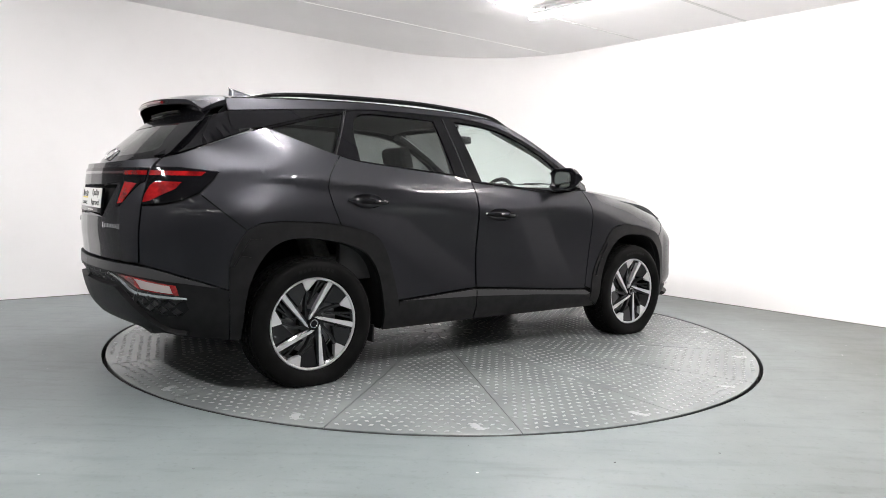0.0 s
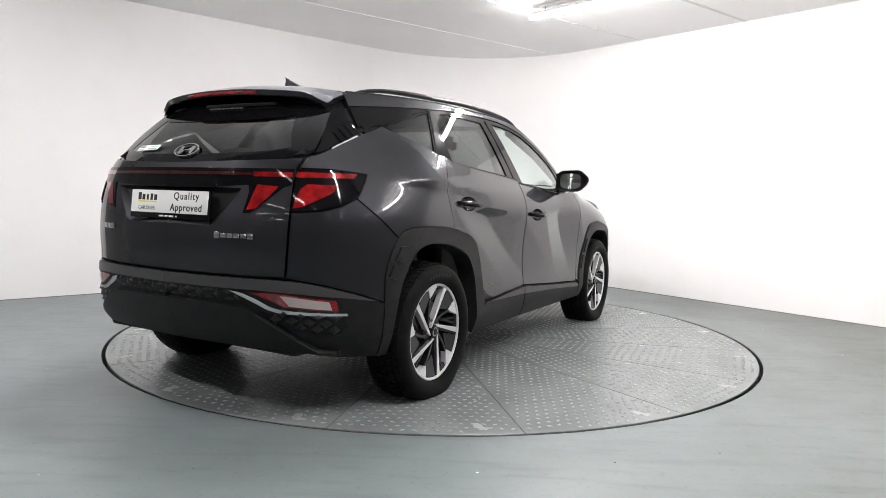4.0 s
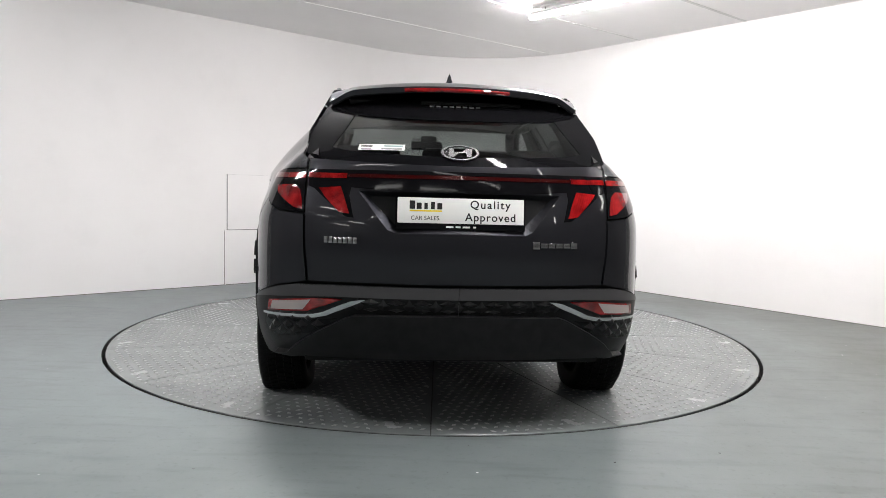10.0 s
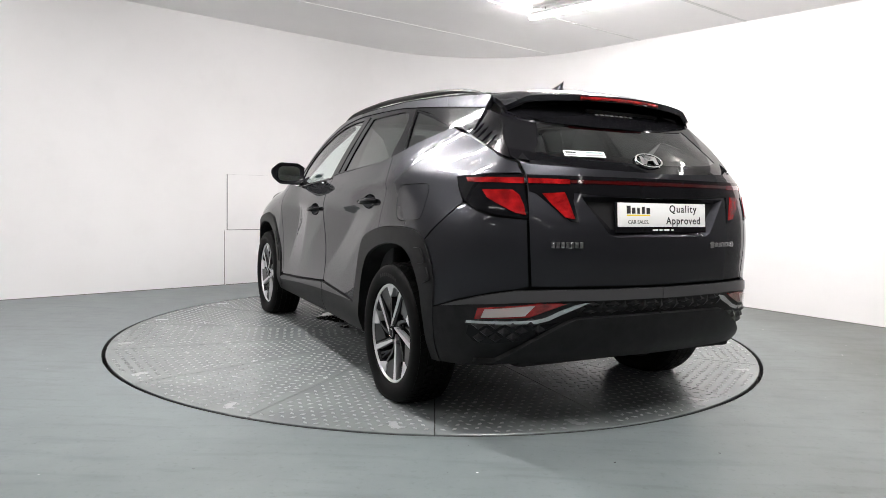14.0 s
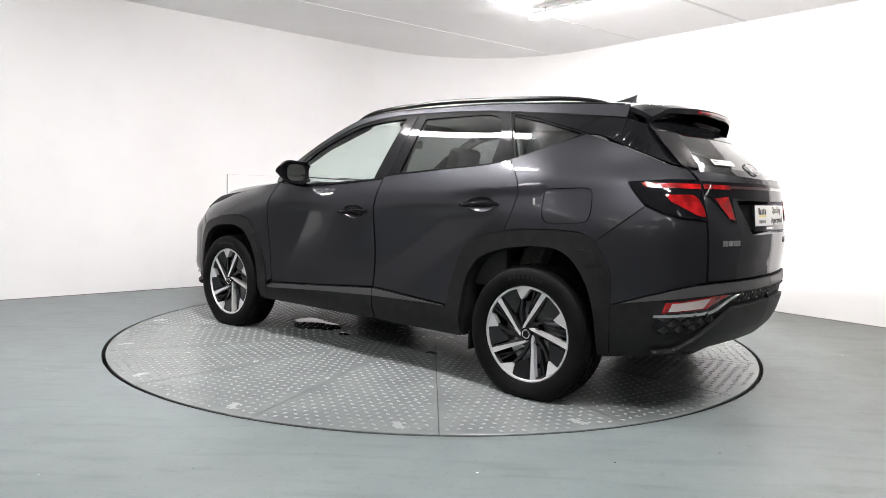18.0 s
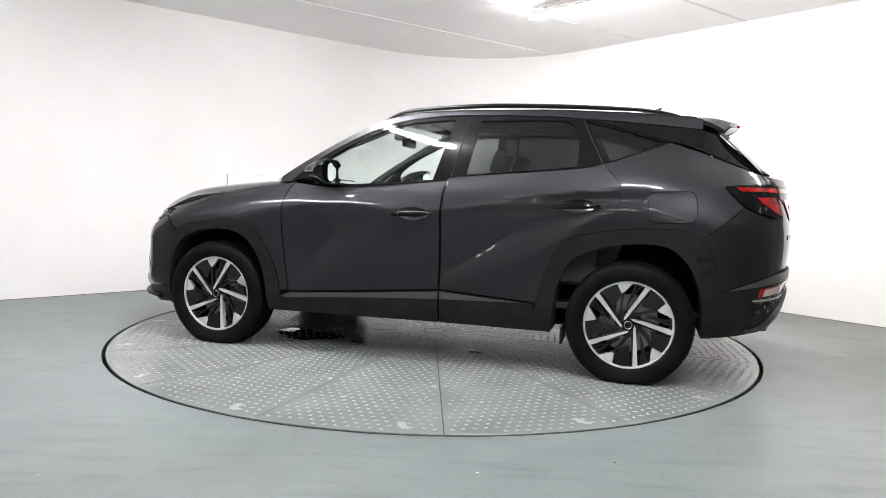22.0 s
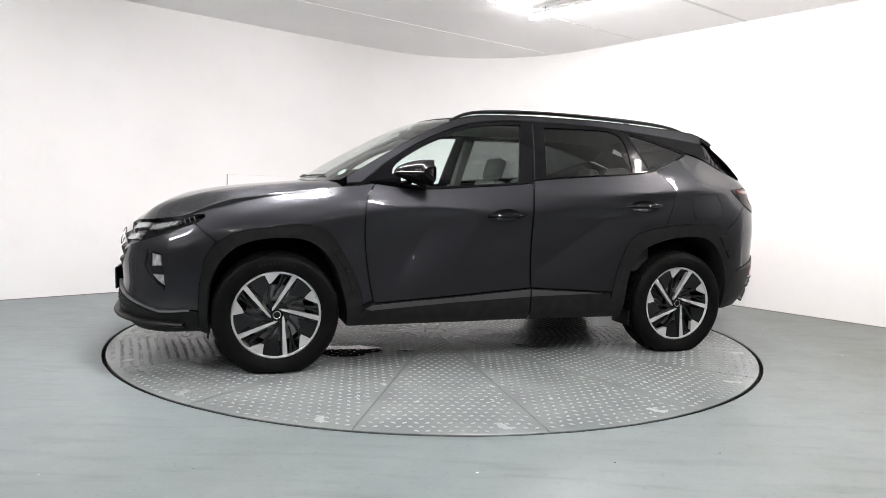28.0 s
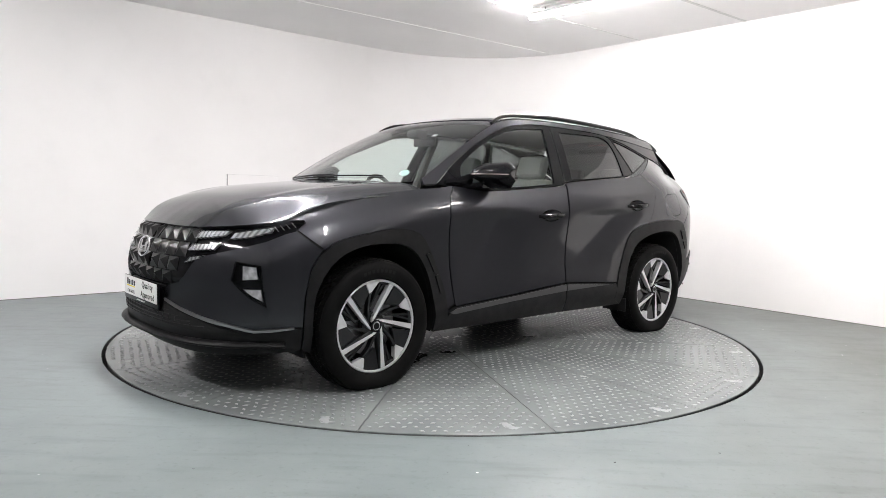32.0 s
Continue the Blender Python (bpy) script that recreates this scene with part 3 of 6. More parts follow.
def wall_plan():
    """Floor line of the white wall, left to right, with the rounded corner."""
    a, b = Vector((-3.81, 0.86)), Vector((-1.85, 2.52))
    c, d = Vector((2.36, 2.36)), Vector((3.83, 0.56))
    l, r = (b - a).normalized(), (d - c).normalized()
    k = ((c - a).x * r.y - (c - a).y * r.x) / (l.x * r.y - l.y * r.x)
    corner = a + l * k
    half = (l.angle(r)) / 2
    rad = 1.75
    cut = rad * math.tan(half)
    p0, p1 = corner - l * cut, corner + r * cut
    centre = p0 + Vector((l.y, -l.x)) * rad
    pts = [corner - l * 6.7]
    a0 = math.atan2(*(p0 - centre).yx)
    for i in range(25):
        t = a0 - 2 * half * i / 24
        pts.append(centre + Vector((math.cos(t), math.sin(t))) * rad)
    pts.append(corner + r * 5.9)
    return pts, l, r, corner


WALL_LINE, LEFT_DIR, RIGHT_DIR, CORNER = wall_plan()


def wall_strip(name, pts, mat, label, height=CEIL, thick=0.15, low=-0.02):
    """An upright wall of some thickness along a line; its room side is to the right of the line."""
    dn = []
    for i in range(len(pts)):
        d = (pts[min(i + 1, len(pts) - 1)] - pts[max(i - 1, 0)]).normalized()
        dn.append(Vector((-d.y, d.x)))
    v, f = [], []
    for q, n in zip(pts, dn):
        o = q + n * thick
        v += [(q.x, q.y, low), (q.x, q.y, height), (o.x, o.y, height), (o.x, o.y, low)]
    for i in range(len(pts) - 1):
        a, b = 4 * i, 4 * i + 4
        for k in range(4):
            f.append((a + k, a + (k + 1) % 4, b + (k + 1) % 4, b + k))
    f += [(0, 3, 2, 1), tuple(len(v) - 4 + k for k in range(4))]
    ob = new(name, mesh_of(name, v, f))
    ob.data.materials.append(mat)
    bmn = bmesh.new()
    bmn.from_mesh(ob.data)
    bmesh.ops.recalc_face_normals(bmn, faces=bmn.faces)
    for e in bmn.edges:
        if len(e.link_faces) == 2 and e.calc_face_angle(0) > 0.6:
            e.smooth = False
    bmn.to_mesh(ob.data)
    bmn.free()
    return tagged(ob, label, "wall", kind="structure")


wall_strip("wall_north", WALL_LINE, WALL, "white painted plaster wall with a rounded corner")
# strip coloured dark for the dirt and shadow line at the wall's foot
wall_strip("wall_foot_line", [q + Vector((0, -0.003)) for q in WALL_LINE], SEAM_SHADE, "thin dark strip for the dirt and shade along the wall foot", height=0.006, thick=0.1)
# the dim garage that closes the place behind the camera
BACK = [WALL_LINE[-1], Vector((7.0, -3.0)), Vector((7.0, -14.0)), Vector((-7.5, -14.0)), Vector((-7.5, -3.5)), WALL_LINE[0]]
for nm, i in (("wall_north_east", 0), ("wall_east", 1), ("wall_south", 2), ("wall_west", 3), ("wall_north_west", 4)):
    wall_strip(nm, [BACK[i], BACK[i + 1]], GARAGE, "dim grey concrete garage wall")


def floor_mesh():
    """The floor as one sheet with a round opening for the turntable."""
    n = 160
    v, f = [], []
    for r, z in ((TABLE_R - 0.004, -0.08), (TABLE_R, -0.004), (TABLE_R + 0.004, 0.0), (3.2, 0.0)):
        v += [(r * math.cos(k * math.tau / n), r * math.sin(k * math.tau / n), z) for k in range(n)]
    for k in range(n):
        a = math.tau * k / n
        s = max(abs(math.cos(a)), abs(math.sin(a)))
        v.append((16 * math.cos(a) / s, 16 * math.sin(a) / s, 0))
    for i in range(4):
        for k in range(n):
            a, b = i * n + k, i * n + (k + 1) % n
            f.append((a, b, b + n, a + n))
    return mesh_of("floor", v, [q[::-1] for q in f], False)


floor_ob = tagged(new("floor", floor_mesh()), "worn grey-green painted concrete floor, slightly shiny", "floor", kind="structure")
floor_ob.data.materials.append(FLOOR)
floor_ob.data.materials.append(GROOVE)
# the opening's inner wall is coloured black to put shade into the groove
for k in range(160):
    floor_ob.data.polygons[k].material_index = 1
pit = bmesh.new()
bmesh.ops.create_circle(pit, cap_ends=True, segments=96, radius=TABLE_R + 0.02, matrix=Matrix.Translation((0, 0, -0.07)))
pit_me = bpy.data.meshes.new("pit")
pit.to_mesh(pit_me)
pit.free()
pit_me.materials.append(GROOVE)
tagged(new("turntable_pit", pit_me), "black pit under the turntable", "pit", kind="structure")

CEILING_END = -2.2
for nm, y0, y1, mat, label in (("ceiling", CEILING_END, 13.0, CEILING, "low pale boarded ceiling"), ("ceiling_garage", -21.0, CEILING_END, GARAGE, "dim grey concrete garage ceiling")):
    bm = box_bm(0, (y0 + y1) / 2, CEIL + 0.06, 34, y1 - y0, 0.12)
    me = bpy.data.meshes.new(nm)
    bm.to_mesh(me)
    bm.free()
    me.materials.append(mat)
    tagged(new(nm, me), label, "ceiling", kind="structure")

# thin joint strips between the ceiling boards
JD = Vector((0.79, 0.613)).normalized()
JN = Vector((-JD.y, JD.x))
for k in range(-5, 2):
    off = 0.69 + 1.2 * k
    mid = JN * off
    bm = box_bm(0, 0, 0, 16, 0.012 if k != -1 else 0.03, 0.006)
    ob = part("ceiling_joint", bm, JOINT if k <= 0 else CEILING, None)
    # ends where the board meets the wall
    end = 0.0
    while end < 8 and all((mid + JD * end - a).dot(Vector((-(b - a).y, (b - a).x))) < 0 for a, b in zip(WALL_LINE, WALL_LINE[1:])):
        end += 0.02
    ob.matrix_world = Matrix.Translation((*(mid + JD * (end - 8.02)), CEIL - 0.002)) @ Matrix.Rotation(math.atan2(JD.y, JD.x), 4, "Z")
    tagged(ob, "thin pale joint strip between ceiling boards", "ceiling joint", "ceiling joints", "structure")


# ---- fluorescent battens ----
def batten(length, mat):
    """A thick round-ended light stick held under the ceiling by a slim rail and two clips."""
    lamp = thing("ceiling_light", "lit white fluorescent stick clipped under the ceiling", "ceiling light", "fluorescent lights")
    part("rail", box_bm(0, 0, -0.010, length * 0.96, 0.026, 0.020, 0.003), FITTING, lamp, "slim white rail")
    h = length / 2
    ends = ((0, .012), (.004, .024), (.012, .032), (.026, .035))
    bm = sweep([(-h + e, 0, -0.078) for e, r in ends] + [(h - e, 0, -0.078) for e, r in ends[::-1]], [r for e, r in ends] + [r for e, r in ends[::-1]], 16)
    part("tube", bm, mat, lamp, "glowing white stick")
    v, f = [], []
    for x in (-h + .02, h - .02):
        v += [(x, .0375 * math.sin(radians(a)), -.078 + .0375 * math.cos(radians(a))) for a in range(-95, 96, 19)]
    f = [(k, k + 1, k + 12, k + 11) for k in range(10)]
    part_mesh("back_shell", mesh_of("back_shell", v, f), FITTING, lamp, "white back shell")
    for sx in (-1, 1):
        part("clip", box_bm(sx * length * 0.40, 0, -0.032, 0.03, 0.030, 0.030, 0.004), FITTING, lamp)
        part("bolt", box_bm(sx * length * 0.40 + .03, 0, -0.030, 0.008, 0.008, 0.034, 0.001), STEEL, lamp)
    return lamp


TUBE_DIR = math.degrees(math.atan2(-0.736, 0.677))
lamp = batten(1.5, TUBE)
lamp.matrix_world = pose(0.813 + 0.75 * 0.677, 1.388 - 0.75 * 0.736, CEIL, 0, 0, TUBE_DIR)
far_lamp = None
# the other tubes hang in a regular lattice over the whole garage
for i in range(-4, 5):
    for j in range(-2, 6):
        x, y = -1.08 + 3 * (i * JD.x + j * 0.677), -0.97 + 3 * (i * JD.y - j * 0.736)
        inside_wall = all((Vector((x, y)) - a).dot(Vector((-(b - a).y, (b - a).x)).normalized()) < -0.6 for a, b in zip(WALL_LINE, WALL_LINE[1:]))
        if (i, j) == (1, 0) or not inside_wall or abs(x) > 6.6 or y < -13 or (abs(x) > 4.8 and y > -3.4):
            continue
        if (i, j) == (0, 0):
            batten(1.5, MID_TUBE).matrix_world = pose(x, y, CEIL, 0, 0, TUBE_DIR)
            continue
        if (i, j) == (1, 1):
            batten(1.5, DIM_TUBE).matrix_world = pose(x, y, CEIL, 0, 0, TUBE_DIR)
            continue
        if (i, j) in ((0, 1), (-1, 0)):
            batten(1.5, NEAR_TUBE if j else WEST_TUBE).matrix_world = pose(x, y, CEIL, 0, 0, TUBE_DIR)
            continue
        if far_lamp is None:
            far_lamp = batten(1.5, FAR_TUBE)
            far_lamp.matrix_world = pose(x, y, CEIL, 0, 0, TUBE_DIR)
        else:
            copy_thing(far_lamp, pose(x, y, CEIL, 0, 0, TUBE_DIR))

# ---- marks on the walls and the floor ----
WN = Vector((LEFT_DIR.y, -LEFT_DIR.x))
WA = math.degrees(math.atan2(LEFT_DIR.y, LEFT_DIR.x))


def wall_slab(name, along, low, high, width, proud, label, category, mat=WALL):
    """A thin board on the white wall, along metres from the far-left point (-3.81, 0.86)."""
    mid = Vector((-3.81, 0.86)) + LEFT_DIR * along
    ob = part(name, box_bm(0, 0, (low + high) / 2, width, proud * 2, high - low, 0.0015), mat, None)
    ob.matrix_world = pose(mid.x, mid.y, 0, 0, 0, WA)
    return tagged(ob, label, category)


# slightly larger grey boards put a seam shadow beside panel and joint strip
wall_slab("panel_seam_shade", 2.342, .588, 1.183, .588, .004, "thin grey rim drawn as the access panel's seam shadow", "seal", SEAM_SHADE)
wall_slab("access_panel", 2.345, .594, 1.182, .58, .010, "white painted square access panel on the wall", "panel")
wall_slab("joint_seam_shade", 2.022, .0, .585, .006, .003, "grey line drawn as the seam shade beside the joint strip", "gap", SEAM_SHADE)
wall_slab("joint_cover", 2.03, .0, .585, .012, .004, "narrow white joint strip up the wall", "strip")
rnd = random.Random(4)
v, f = [], []
for k in range(240):
    x, y = rnd.uniform(-3.6, 3.8), rnd.uniform(-4.3, 0.5)
    if math.hypot(x, y) < TABLE_R + .05:
        continue
    s = rnd.choice((.0018, .0024, .0035, .005, .008)) * rnd.uniform(.7, 1.3)
    i0 = len(v)
    n = rnd.randint(5, 7)
    a0 = rnd.uniform(0, 6)
    st = rnd.uniform(.4, 1)
    v += [(x + s * rnd.uniform(.6, 1.2) * math.cos(a0 + q * math.tau / n), y + st * s * rnd.uniform(.6, 1.2) * math.sin(a0 + q * math.tau / n), .0008) for q in range(n)]
    f.append(tuple(range(i0, i0 + n)))
for name, keep, mat, label in (("paint_chips", 0, WALL, "small pale chips scattered on the floor"), ("grit", 1, GROOVE, "dark grit scattered on the floor")):
    ob = new(name, mesh_of(name, v, [q for k, q in enumerate(f) if (k % 3 == 0) == (keep == 0)], False))
    ob.data.materials.append(mat)
    tagged(ob, label, "debris", kind="stuff")



# ---- turntable: sixteen wedge plates of tread steel round a hub plate ----
table = thing("turntable", "round grey steel tread-plate turntable set flush in the floor", "turntable")
SEAM0, WEDGE, HUB_R = 63.4, 22.5, 0.08


def wedge_mesh():
    """One wedge plate with bevelled edges, its middle on the x axis."""
    g = 0.0015
    half = radians(WEDGE / 2)
    ring = []
    for k in range(9):
        a = -half + g / HUB_R + (2 * half - 2 * g / HUB_R) * k / 8
        ring.append((HUB_R + g, a))
    R = TABLE_R - 0.022
    for k in range(17):
        a = half - g / R - (2 * half - 2 * g / R) * k / 16
        ring.append((R, a))
    top = [(r * math.cos(a), r * math.sin(a), 0.0) for r, a in ring]
    mid = sum((Vector(q) for q in top), Vector()) / len(top)
    cap = [tuple(Vector(q) + (mid - Vector(q)).normalized() * 0.003) for q in top]
    edge = [(q[0], q[1], -0.003) for q in top]
    low = [(q[0], q[1], -0.007) for q in top]
    n = len(top)
    faces = [tuple(range(n))[::-1]]
    for a in (0, n):
        faces += [(a + k, a + (k + 1) % n, a + n + (k + 1) % n, a + n + k) for k in range(n)]
    return mesh_of("plate", cap + edge + low, faces, False)


def tread_mesh():
    """The raised lozenges of one wedge."""
    v, f = [], []
    half = radians(WEDGE / 2)
    s = 0.052
    i0 = int(TABLE_R / s) + 1
    for i in range(i0):
        for j in range(-8, 9):
            x, y = i * s + 0.02, j * s + (s / 2 if i % 2 else 0)
            r, a = math.hypot(x, y), math.atan2(y, x)
            if r < HUB_R + 0.035 or r > TABLE_R - 0.055 or abs(a) > half - 0.028 / r:
                continue
            turn = radians(45) if (i + j) % 2 else radians(-45)
            ux, uy = math.cos(turn), math.sin(turn)
            k = len(v)
            L, B = 0.020, 0.0105
            for (l, b, z) in ((L, 0, -.0005), (0, B, -.0005), (-L, 0, -.0005), (0, -B, -.0005), (L * .6, 0, .0022), (0, B * .5, .0022), (-L * .6, 0, .0022), (0, -B * .5, .0022)):
                v.append((x + ux * l - uy * b, y + uy * l + ux * b, z))
            f += [(k + 4, k + 5, k + 6, k + 7)] + [(k + q, k + (q + 1) % 4, k + 4 + (q + 1) % 4, k + 4 + q) for q in range(4)]
    return mesh_of("tread", v, f, False)


PM, TM = wedge_mesh(), tread_mesh()
PM.materials.append(PLATE)
TM.materials.append(TREAD)
for k in range(16):
    ob = new("plate", PM)
    ob.parent = table
    ob.matrix_basis = pose(0, 0, 0, 0, 0, SEAM0 + WEDGE * (k + 0.5))
    tr = new("tread", TM)
    tr.parent = ob
    tagged(tr, kind="stuff")
bm = bmesh.new()
bmesh.ops.create_cone(bm, cap_ends=True, segments=64, radius1=HUB_R - 0.003, radius2=HUB_R - 0.004, depth=0.02, matrix=Matrix.Translation((0, 0, -0.0105)))
part("hub_plate", bm, PLATE, table, smooth=False)
bm = bmesh.new()
bmesh.ops.create_cone(bm, cap_ends=True, segments=128, radius1=TABLE_R - 0.03, radius2=TABLE_R - 0.03, depth=0.03, matrix=Matrix.Translation((0, 0, -0.036)))
part("under_frame", bm, GROOVE, table, smooth=False)

# water that dripped from the car stands between the lozenges
rnd = random.Random(11)
for cx, cy, a, b in ((.80, .50, .24, .16), (.38, .58, .05, .03), (-.45, .56, .05, .025)):
    n = 40
    ph = [rnd.uniform(0, 6.28) for _ in range(4)]
    ring = []
    for k in range(n):
        t = k * math.tau / n
        r = 1 + .16 * math.sin(2 * t + ph[0]) + .12 * math.sin(3 * t + ph[1]) + .07 * math.sin(5 * t + ph[2]) + .04 * math.sin(9 * t + ph[3])
        ring.append((cx + a * r * math.cos(t), cy + b * r * math.sin(t)))
    v = [(x, y, .0006) for x, y in inset(ring, -.006)] + [(x, y, .0014) for x, y in ring]
    f = [(k, (k + 1) % n, n + (k + 1) % n, n + k) for k in range(n)] + [tuple(range(n, 2 * n))]
    part_mesh("wet_patch", mesh_of("wet_patch", v, f), WET, table, "dark film of water")

# ---- the car ----
car = thing("car", "dark grey metallic SUV with black lower cladding, parked on the turntable", "car")


def tub_wide(w, z):
    """The lower body's surface past the front and rear centre lines onto the other side."""
    if w > U_FRONT:
        x, y, h = tub(2 * U_FRONT - w, z)
        return (x, -y, h)
    if w < U_REAR:
        x, y, h = tub(2 * U_REAR - w, z)
        return (x, -y, h)
    return tub(w, z)


def at_side(x, z):
    return (x, glass_y(x, z), z)


def at_top(x, y):
    return (x, y, top_z(x, y))


def at_hood(x, y):
    return (x, y, hood_z(x, y))


def at_back(y, z):
    return (back_x(y, z), y, z)


# side-view outlines, as (length, height)
F_ARCH_OUT = soft([(.845, .30), (.87, .474), (.94, .63), (1.03, .775), (1.10, .825), (1.24, .842), (1.41, .822), (1.57, .79), (1.65, .745), (1.72, .66), (1.755, .50), (1.765, .24)])
F_ARCH_IN = soft([(.94, .25), (.955, .40), (1.005, .574), (1.09, .70), (1.2, .757), (1.34, .765), (1.48, .745), (1.59, .69), (1.67, .59), (1.71, .46), (1.715, .22)])
R_ARCH_OUT = soft([(-.80, .30), (-.815, .423), (-.85, .562), (-.91, .718), (-.99, .80), (-1.18, .85), (-1.40, .872), (-1.64, .866), (-1.735, .80), (-1.795, .675), (-1.80, .556)])
R_ARCH_IN = soft([(-.90, .25), (-.915, .391), (-.94, .53), (-.985, .635), (-1.07, .715), (-1.26, .772), (-1.46, .785), (-1.58, .745), (-1.67, .63), (-1.715, .485), (-1.73, .28)])
A_CUT = soft([(.775, 1.085), (.82, 1.01), (.84, .925), (.84, .75), (.815, .544), (.785, .385)])
B_CUT = soft([(-.245, 1.108), (-.222, .95), (-.222, .46)])
C_CUT = soft([(-1.16, 1.229), (-1.265, 1.10), (-1.25, .98), (-1.195, .852)])
BELT_F = soft([(-.245, 1.115), (-.14, 1.104), (.2, 1.078), (.5, 1.060), (.775, 1.085)])
BELT_R = soft([(-1.16, 1.229), (-.99, 1.196), (-.34, 1.142), (-.245, 1.122)])
FUEL = soft([(-1.44, 1.075), (-1.55, 1.082), (-1.64, 1.083), (-1.668, 1.06), (-1.678, .99), (-1.672, .94), (-1.645, .915), (-1.55, .906), (-1.46, .905), (-1.425, .93), (-1.415, .99), (-1.42, 1.05), (-1.44, 1.075)])[:-1]
W2, R2 = 2 * U_FRONT, 2 * U_REAR


def ellipse(cx, cz, a, b, n=28, tilt=0.0):
    c, s = math.cos(tilt), math.sin(tilt)
    return [(cx + a * math.cos(k * math.tau / n) * c - b * math.sin(k * math.tau / n) * s, cz + a * math.cos(k * math.tau / n) * s + b * math.sin(k * math.tau / n) * c) for k in range(n)]


def both(half, turn):
    """A half outline that ends at the centre line, with its mirror image."""
    return half + [(turn - a, b) for a, b in half[::-1]]


def blade(ax, az, bx, bz, proud, name, mat, parent, side, width=.018, depth=.012, label=""):
    """A grip bar that follows the body side between two points."""
    pts, rad = [], []
    for k in range(13):
        t = k / 12
        u, z = ax + (bx - ax) * t, az + (bz - az) * t
        x, y, h = tub(u, z)
        q = math.sin(math.pi * min(max((t + .04) / 1.08, 0), 1)) ** .45
        pts.append((x, side * (y + proud * (q - .35) * 1.4), h))
        rad.append(width * (0.35 + .65 * q))
    return part(name, sweep(pts, rad, 10, .85), mat, parent, label)


def car_sides(side):
    def add(name, outline, lift, mat, label="", parent=car, **kw):
        return sheet(name, outline, lift, mat, parent, label, side=side, **kw)

    # doors with their handles in shallow bowls
    bowl_f, bowl_r = ellipse(-.045, .912, .098, .040, tilt=-.03), ellipse(-1.03, .985, .10, .040, tilt=-.03)

    def bowl(cx, cz):
        def lift(u, z):
            x, y, h = tub(u, z)
            q = ((u - cx) / .105) ** 2 + ((z - cz) / .044) ** 2
            return (x, y - .036 * max(0, 1 - q) ** .7, h)
        return lift

    door_f = add("front_door", A_CUT + [(.29, .418), (-.222, .458)] + B_CUT[::-1] + BELT_F, tub, PAINT, holes=[bowl_f], step=.02, creases=[[(.41 - .58 * (z - .916), z) for z in (.88, .78, .7, .6, .5)]])
    door_r = add("rear_door", [(-.232, .458)] + [(q[0] - .008, q[1]) for q in B_CUT[::-1]] + BELT_R[::-1] + C_CUT + [q for q in R_ARCH_OUT[::-1] if q[0] > -1.19 and q[1] > .43] + [(-.815, .42)], tub, PAINT, holes=[bowl_r], creases=[[(u, band_top(u) - k) for u in (-1.235, -1.1, -.95, -.8)] for k in (0, .032)] + [[(-.80 - 1.43 * (z - .93), z) for z in (.89, .8, .7, .6, .5)]], step=.02)
    for door, ring, c in ((door_f, bowl_f, (-.045, .912)), (door_r, bowl_r, (-1.03, .985))):
        add("handle_bowl", ring, bowl(*c), PAINT, parent=door, gap=-.001, step=.012, thick=.002)
        blade(c[0] + .128, c[1] - .006, c[0] - .125, c[1] + .006, .034, "door_handle", GLOSS, door, side, .020, label="dark gloss grip handle")
        blade(c[0] + .105, c[1] - .004, c[0] - .105, c[1] + .006, .045, "handle_strip", GLOSS, door, side, .006, label="gloss black strip")
    fender = [(q[0] + .004, q[1]) for q in A_CUT[::-1] if q[1] > .39] + [(.80, 1.085), (.85, 1.075), (1.03, 1.058), (1.21, 1.036), (1.39, 1.012), (1.57, .984), (1.70, .952), (1.80, .915), (1.895, .876), (1.75, .888), (1.742, .876), (1.79, .84), (1.662, .745)]
    add("front_fender", fender + [q for q in F_ARCH_OUT if q[1] > .36 and q[0] < 1.655][::-1], tub, PAINT)
    quarter = C_CUT[::-1] + [(-1.16, 1.229), (-1.22, 1.245), (-1.53, 1.362), (-1.75, 1.30), (-1.95, 1.245), (-2.12, 1.195), (-2.19, 1.18), (-2.215, 1.132), (-2.05, 1.13), (-1.84, 1.115), (-1.87, 1.075), (-1.935, 1.005), (-1.69, .815)]
    add("quarter_panel", quarter + [q for q in R_ARCH_OUT[::-1] if q[0] < -1.195 and q[1] > .84 and q[0] > -1.68], tub, PAINT, holes=[FUEL] if side > 0 else (), creases=[[(u, band_top(u) - k) for u in ((-1.82, -1.7, -1.6, -1.5, -1.4, -1.29) if side < 0 else (-1.82, -1.75, -1.69))] for k in (0, .032)])
    if side > 0:
        add("fuel_flap", FUEL, tub, PAINT, "closed fuel filler flap", gap=.0045)
    add("bumper_corner", [(-1.691, .813), (-1.937, 1.004), (-2.02, .969), (-2.11, .948), (-2.24, .94), (-2.258, .66), (-2.2, .647), (-2.1, .63), (-1.95, .59), (-1.79, .535), (-1.75, .665)], tub, PAINT, "painted bumper corner")
    # cladding
    clad = add("front_arch_cladding", F_ARCH_OUT[:-1] + [(1.765, .24)] + F_ARCH_IN[::-1], tub, PLASTIC, "matt black plastic", out=.008, thick=.035)
    for q in ([(1.03, .70), (1.005, .71), (.945, .60), (.965, .592)], [(.955, .575), (.935, .583), (.893, .475), (.915, .468)]):
        add("vent_plate", q, tub, PLASTIC, parent=clad, out=.017, thick=.010, step=.015)
    clad = add("rear_arch_cladding", R_ARCH_OUT + [(-1.80, .5), (-1.79, .28)] + R_ARCH_IN[::-1], tub, PLASTIC, "matt black plastic", out=.008, thick=.035)
